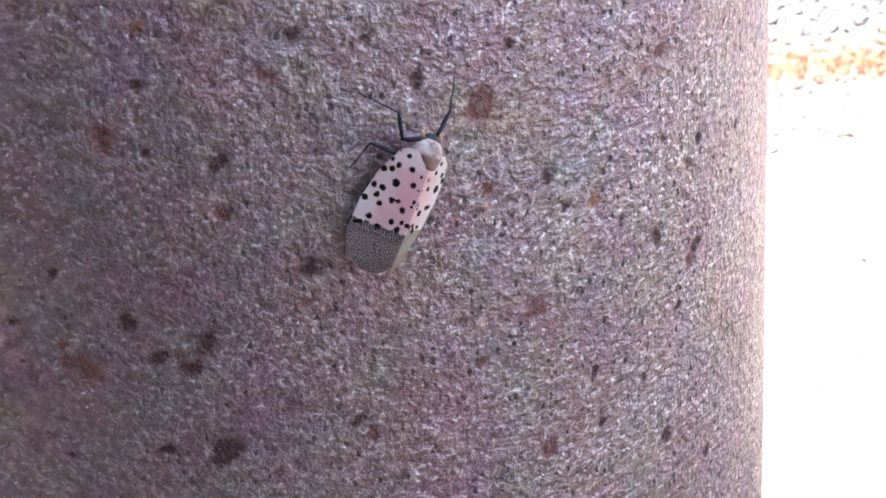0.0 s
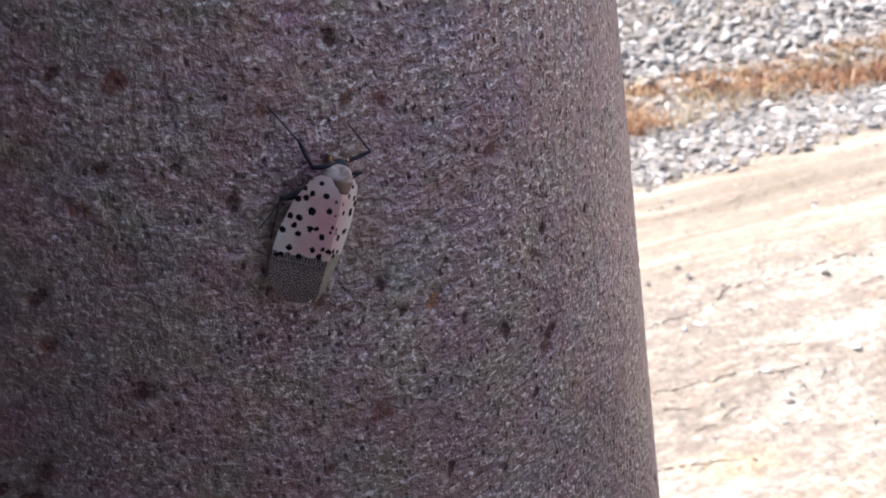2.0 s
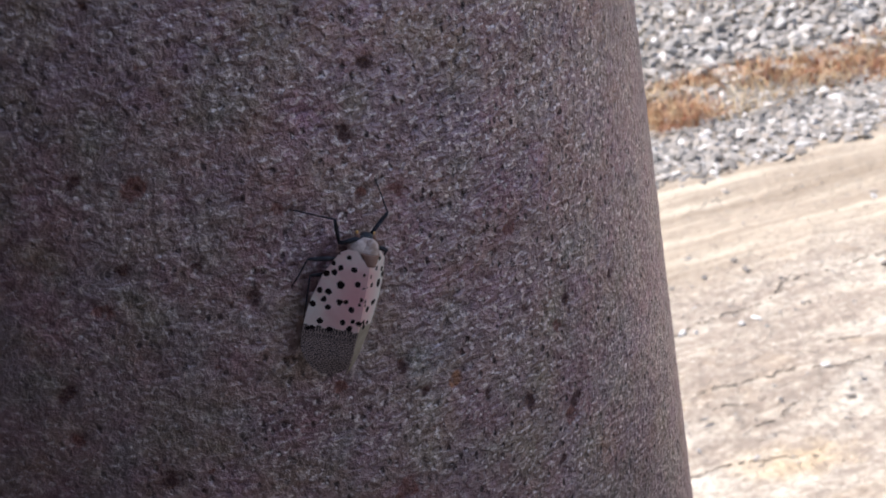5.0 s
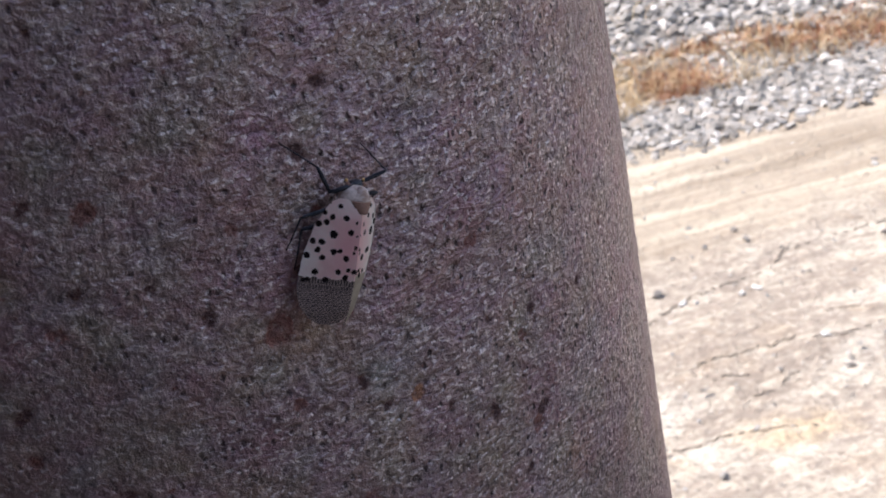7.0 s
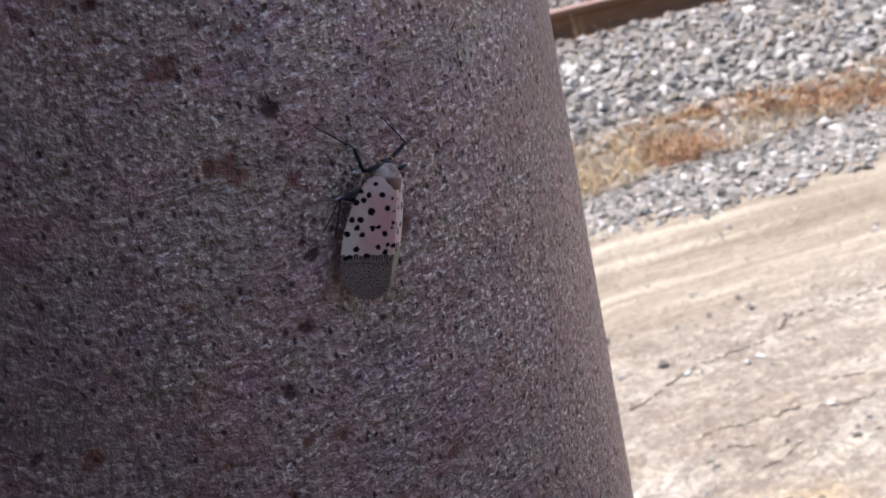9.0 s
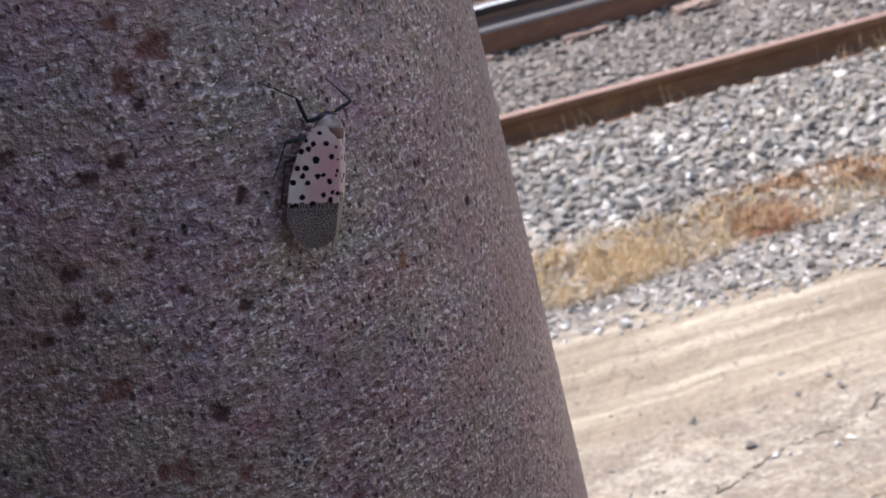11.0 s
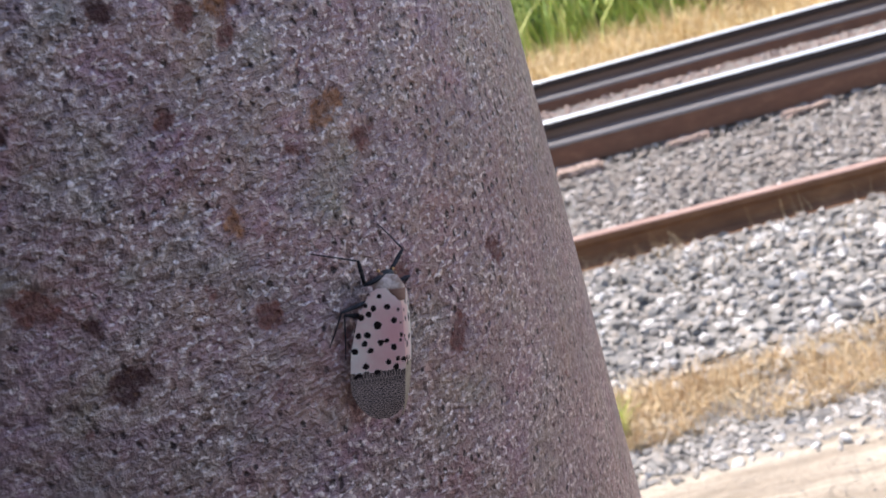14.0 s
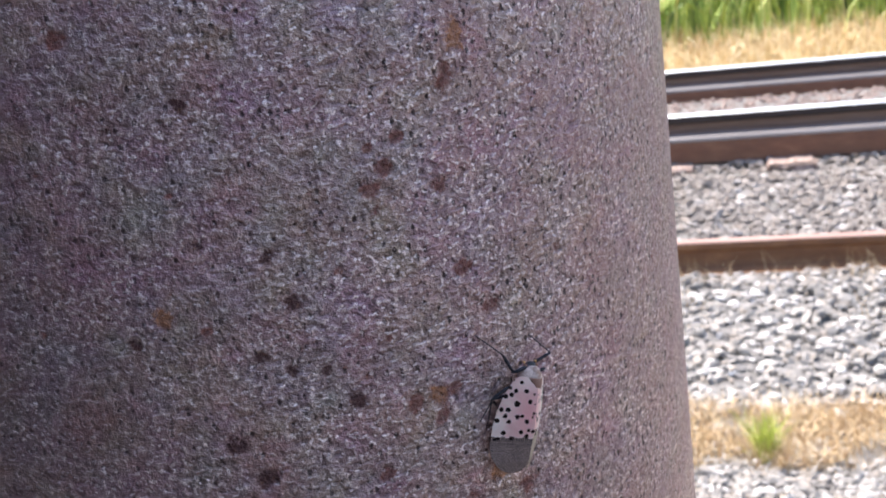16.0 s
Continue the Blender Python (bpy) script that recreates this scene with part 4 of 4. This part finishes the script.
def tube(name, points, radii, material, sides=8):
    """A tapered limb through the given points, in mm."""
    pts = [Vector(p) for p in points]
    verts, faces = [], []
    for i, (p, r) in enumerate(zip(pts, radii)):
        d = (pts[min(i + 1, len(pts) - 1)] - pts[max(i - 1, 0)]).normalized()
        u = d.orthogonal().normalized()
        v = d.cross(u)
        for k in range(sides):
            a = 2 * math.pi * k / sides
            verts.append((p + r * (math.cos(a) * u + math.sin(a) * v)) * 0.001)
    for i in range(len(pts) - 1):
        for k in range(sides):
            faces.append((i * sides + k, i * sides + (k + 1) % sides, (i + 1) * sides + (k + 1) % sides, (i + 1) * sides + k))
    faces += [tuple(range(sides))[::-1], tuple(range((len(pts) - 1) * sides, len(pts) * sides))]
    return mesh_of(name, verts, faces, material, smooth=True)


LEGS = [  # side, hip, foot at mid step, the way the knee bends, thigh and shin lengths, all in mm
    (1, (1.0, 3.6, 2.4), (2.2, 11.8, 0.1), (1.0, 0.1, 0.4), 5.0, 6.4), (-1, (-4.5, 2.3, 2.2), (-12.6, 8.4, 0.1), (-0.2, 0.9, 0.5), 4.6, 7.8),
    (1, (2.3, 1.8, 2.6), (4.2, -1.6, 0.1), (1.0, 0.6, 0.5), 2.6, 4.6), (-1, (-3.4, -0.6, 2.0), (-9.8, -7.4, 0.1), (-1.0, 0.9, 0.4), 5.8, 6.6),
    (1, (1.5, -1.5, 1.5), (0.6, -9.6, 0.1), (-0.3, 0.2, 0.5), 4.8, 7.0), (-1, (-2.0, -3.5, 0.4), (-7.4, -12.2, 0.1), (-0.9, 0.3, 0.0), 5.8, 7.6),
]

STRIDE = 5.0


def shield(name, front, back, halves, heights, droop, bow, material, flare=1.0):
    """A domed plate across the body: its front and back edges, half widths, heights, side droop and the front's bow, in mm."""
    verts, faces, n = [], [], 13
    for j in range(10):
        v = j / 9
        half = halves[0] + (halves[1] - halves[0]) * v ** flare
        for i in range(n):
            u = 2 * i / (n - 1) - 1
            y = front + (back - front) * v + bow * (1 - u * u) * (1 - v)
            z = heights[0] + (heights[1] - heights[0]) * math.sin(0.5 * math.pi * v) - droop * u * u * half / max(halves)
            verts.append((half * u + 0.4, y, z))
    verts += [(x, y, z - 0.7) for x, y, z in verts]
    m = 10 * n
    for j in range(9):
        for i in range(n - 1):
            a = j * n + i
            faces += [(a, a + n, a + n + 1, a + 1), (a + m, a + m + 1, a + m + n + 1, a + m + n)]
    rim = list(range(n)) + [j * n + n - 1 for j in range(1, 10)] + [9 * n + i for i in range(n - 2, -1, -1)] + [j * n for j in range(8, 0, -1)]
    for a, b in zip(rim, rim[1:] + rim[:1]):
        faces.append((a, b, b + m, a + m))
    return mesh_of(name, [tuple(0.001 * c for c in p) for p in verts], faces, material, smooth=True)


def build_lanternfly():
    fly = tagged(new("lanternfly"), "spotted pinkish-beige lanternfly with grey wing tips on a pole", "insect")
    part("forewing", build_wing(-1), fly, "beige forewing with black spots and netted grey tip")
    part("forewing", build_wing(1), fly, "beige forewing with black spots and netted grey tip")
    part("abdomen", ball("abdomen", (0, -8, 1.8), (3.2, 9.0, 1.5), BLACK), fly, "dark abdomen under the wings")
    part("thorax", ball("thorax", (0, 1.0, 2.7), (2.8, 2.6, 2.2), CREAM), fly)
    part("pronotum", shield("pronotum", 2.8, 0.95, (1.0, 1.95), (4.4, 5.7), 1.5, 0.5, CREAM, 0.7), fly, "cream collar plate behind the head")
    part("scutellum", shield("scutellum", 1.0, -0.95, (1.85, 0.75), (5.75, 6.15), 1.2, 0.0, BROWN), fly, "brown plate between the wings")
    bar = [(-0.6, 3.4, 2.9), (-2.0, 3.0, 3.1), (-3.6, 2.3, 2.7), (-4.7, 2.1, 2.2)]
    part("hip", tube("hip", bar, (0.35, 0.45, 0.42, 0.30), LEG), fly, "blue-black hip of the foreleg before the wing")
    head = part("head", ball("head", (0.3, 3.2, 2.4), (1.45, 1.0, 1.05), BLACK), fly, "dark head")
    for s in (-1, 1):
        part("eye", ball("eye", (s * 1.5, 3.4, 2.8), (0.45, 0.5, 0.55), BROWN, 12, 8), head, "brown round eye")
        part("antenna", ball("antenna", (s * 1.6, 4.1, 2.5), (0.28, 0.32, 0.28), ORANGE, 12, 8), head, "orange bulb antenna")
    legs = []
    for i, (side, hip, foot, bend, thigh, shin) in enumerate(LEGS):
        bar = [(0, 0, 0), (thigh * 0.2, 0, 0), (thigh * 0.6, 0, 0), (thigh * 0.92, 0, 0), (thigh + 0.1, 0, 0)]
        leg = part("leg", tube("leg", bar, (0.28, 0.34, 0.40, 0.30, 0.15), LEG), fly, "blue-black jointed leg")
        bar = [(-0.1, 0, 0), (shin * 0.1, 0, 0), (shin * 0.55, 0, 0.1), (shin * 0.8, 0, 0.05), (shin * 0.84, 0, 0), (shin, 0, 0)]
        foot_part = part("shin", tube("shin", bar, (0.15, 0.15, 0.12, 0.11, 0.10, 0.08), LEG), leg)
        legs.append((leg, foot_part, i))
    return fly, legs


lanternfly, fly_legs = build_lanternfly()

FLY_ROWS = [  # seconds, angle round the pole, height, heading in degrees
    (0, 0.1334, 0.9809, 26.1), (0.5, 0.1803, 0.9852, 25.0), (1, 0.2303, 0.9878, 22.9), (1.5, 0.2585, 0.9915, 23.3), (2, 0.2716, 0.9923, 23.8),
    (2.5, 0.2805, 0.9934, 24.4), (3, 0.2872, 0.9944, 23.0), (3.5, 0.2881, 0.9943, 22.5), (4, 0.2875, 0.9943, 22.8), (4.2, 0.2875, 0.9940, 23.2),
    (6.3, 0.3178, 0.9972, 22.5), (6.5, 0.3274, 0.9975, 25.1), (7, 0.3591, 1.0045, 20.9), (7.5, 0.3928, 1.0120, 22.2), (8, 0.4315, 1.0214, 19.5),
]
FLY_ROWS += [
    (8.2, 0.4495, 1.0254, 18.0), (10.3, 0.6181, 1.0840, 19.4), (10.5, 0.6311, 1.0895, 18.0), (11, 0.6689, 1.1055, 19.8), (11.5, 0.6742, 1.1222, 18.1),
    (12, 0.6903, 1.1385, 16.0), (12.5, 0.7026, 1.1553, 15.6), (13, 0.7264, 1.1745, 14.0), (13.5, 0.7485, 1.1924, 13.5), (14, 0.7789, 1.2092, 14.9),
    (14.5, 0.8065, 1.2267, 13.0), (15, 0.8256, 1.2451, 13.1), (15.5, 0.8420, 1.2580, 12.5), (16, 0.8391, 1.2611, 13.1),
]


def fly_pose(angle, z, heading):
    a, h = angle + 0.0360, radians(heading)
    e, n, up = Vector((math.cos(a), math.sin(a), 0)), Vector((math.sin(a), -math.cos(a), 0)), Vector((0, 0, 1))
    ahead, right = math.sin(h) * e + math.cos(h) * up, math.cos(h) * e - math.sin(h) * up
    m = Matrix((right, ahead, n)).transposed().to_4x4()
    m.translation = (POLE_R + 0.0016) * n + (z + 0.0066) * up
    return m


def bone(start, end):
    """A pose at start whose x axis points to end, in metres from mm."""
    x = (end - start).normalized()
    y = Vector((0, 0, 1)).cross(x).normalized()
    m = Matrix((x, y, x.cross(y))).transposed().to_4x4()
    m.translation = start * 0.001
    return m


def leg_poses(row, phase):
    """Thigh and shin, in the insect's space, at a phase of the step: the foot stands for the first 0.6 of it, then swings ahead."""
    side, hip, foot, bend, thigh, shin = row
    h, f, b = Vector(hip), Vector(foot), Vector(bend)
    stand, stride = 0.6, STRIDE
    if phase < stand:
        f.y += stride * (0.5 - phase / stand)
    else:
        u = (phase - stand) / (1 - stand)
        f.y += stride * (u * u * (3 - 2 * u) - 0.5)
        f.z += 1.3 * math.sin(math.pi * u)
    f.z -= 1.6 + f.x * f.x / (2000 * POLE_R)
    way = f - h
    d = min(way.length, 0.985 * (thigh + shin))
    way = way.normalized()
    along = (thigh * thigh - shin * shin + d * d) / (2 * d)
    out = (b - b.dot(way) * way).normalized()
    knee = h + along * way + math.sqrt(max(thigh * thigh - along * along, 0)) * out
    upper = bone(h, knee)
    return upper, upper.inverted() @ bone(knee, h + d * way)


def motions():
    walk(lanternfly, [(r[0], fly_pose(*r[1:])) for r in FLY_ROWS])
    gone, ts = [0.0], [r[0] for r in FLY_ROWS]
    for p, q in zip(FLY_ROWS, FLY_ROWS[1:]):
        gone.append(gone[-1] + 1000 * math.hypot((q[1] - p[1]) * POLE_R, q[2] - p[2]))
    for leg, shin, i in fly_legs:
        rows = []
        for step in range(161):
            phase = (float(np.interp(step * 0.1, ts, gone)) * 0.6 / STRIDE + 0.5 * ((i // 2 + i) % 2) + 0.07 * (i // 2)) % 1.0
            rows.append((step * 0.1, *leg_poses(LEGS[i], phase)))
        walk(leg, [(t, m) for t, m, n in rows])
        walk(shin, [(t, n) for t, m, n in rows])


motions()
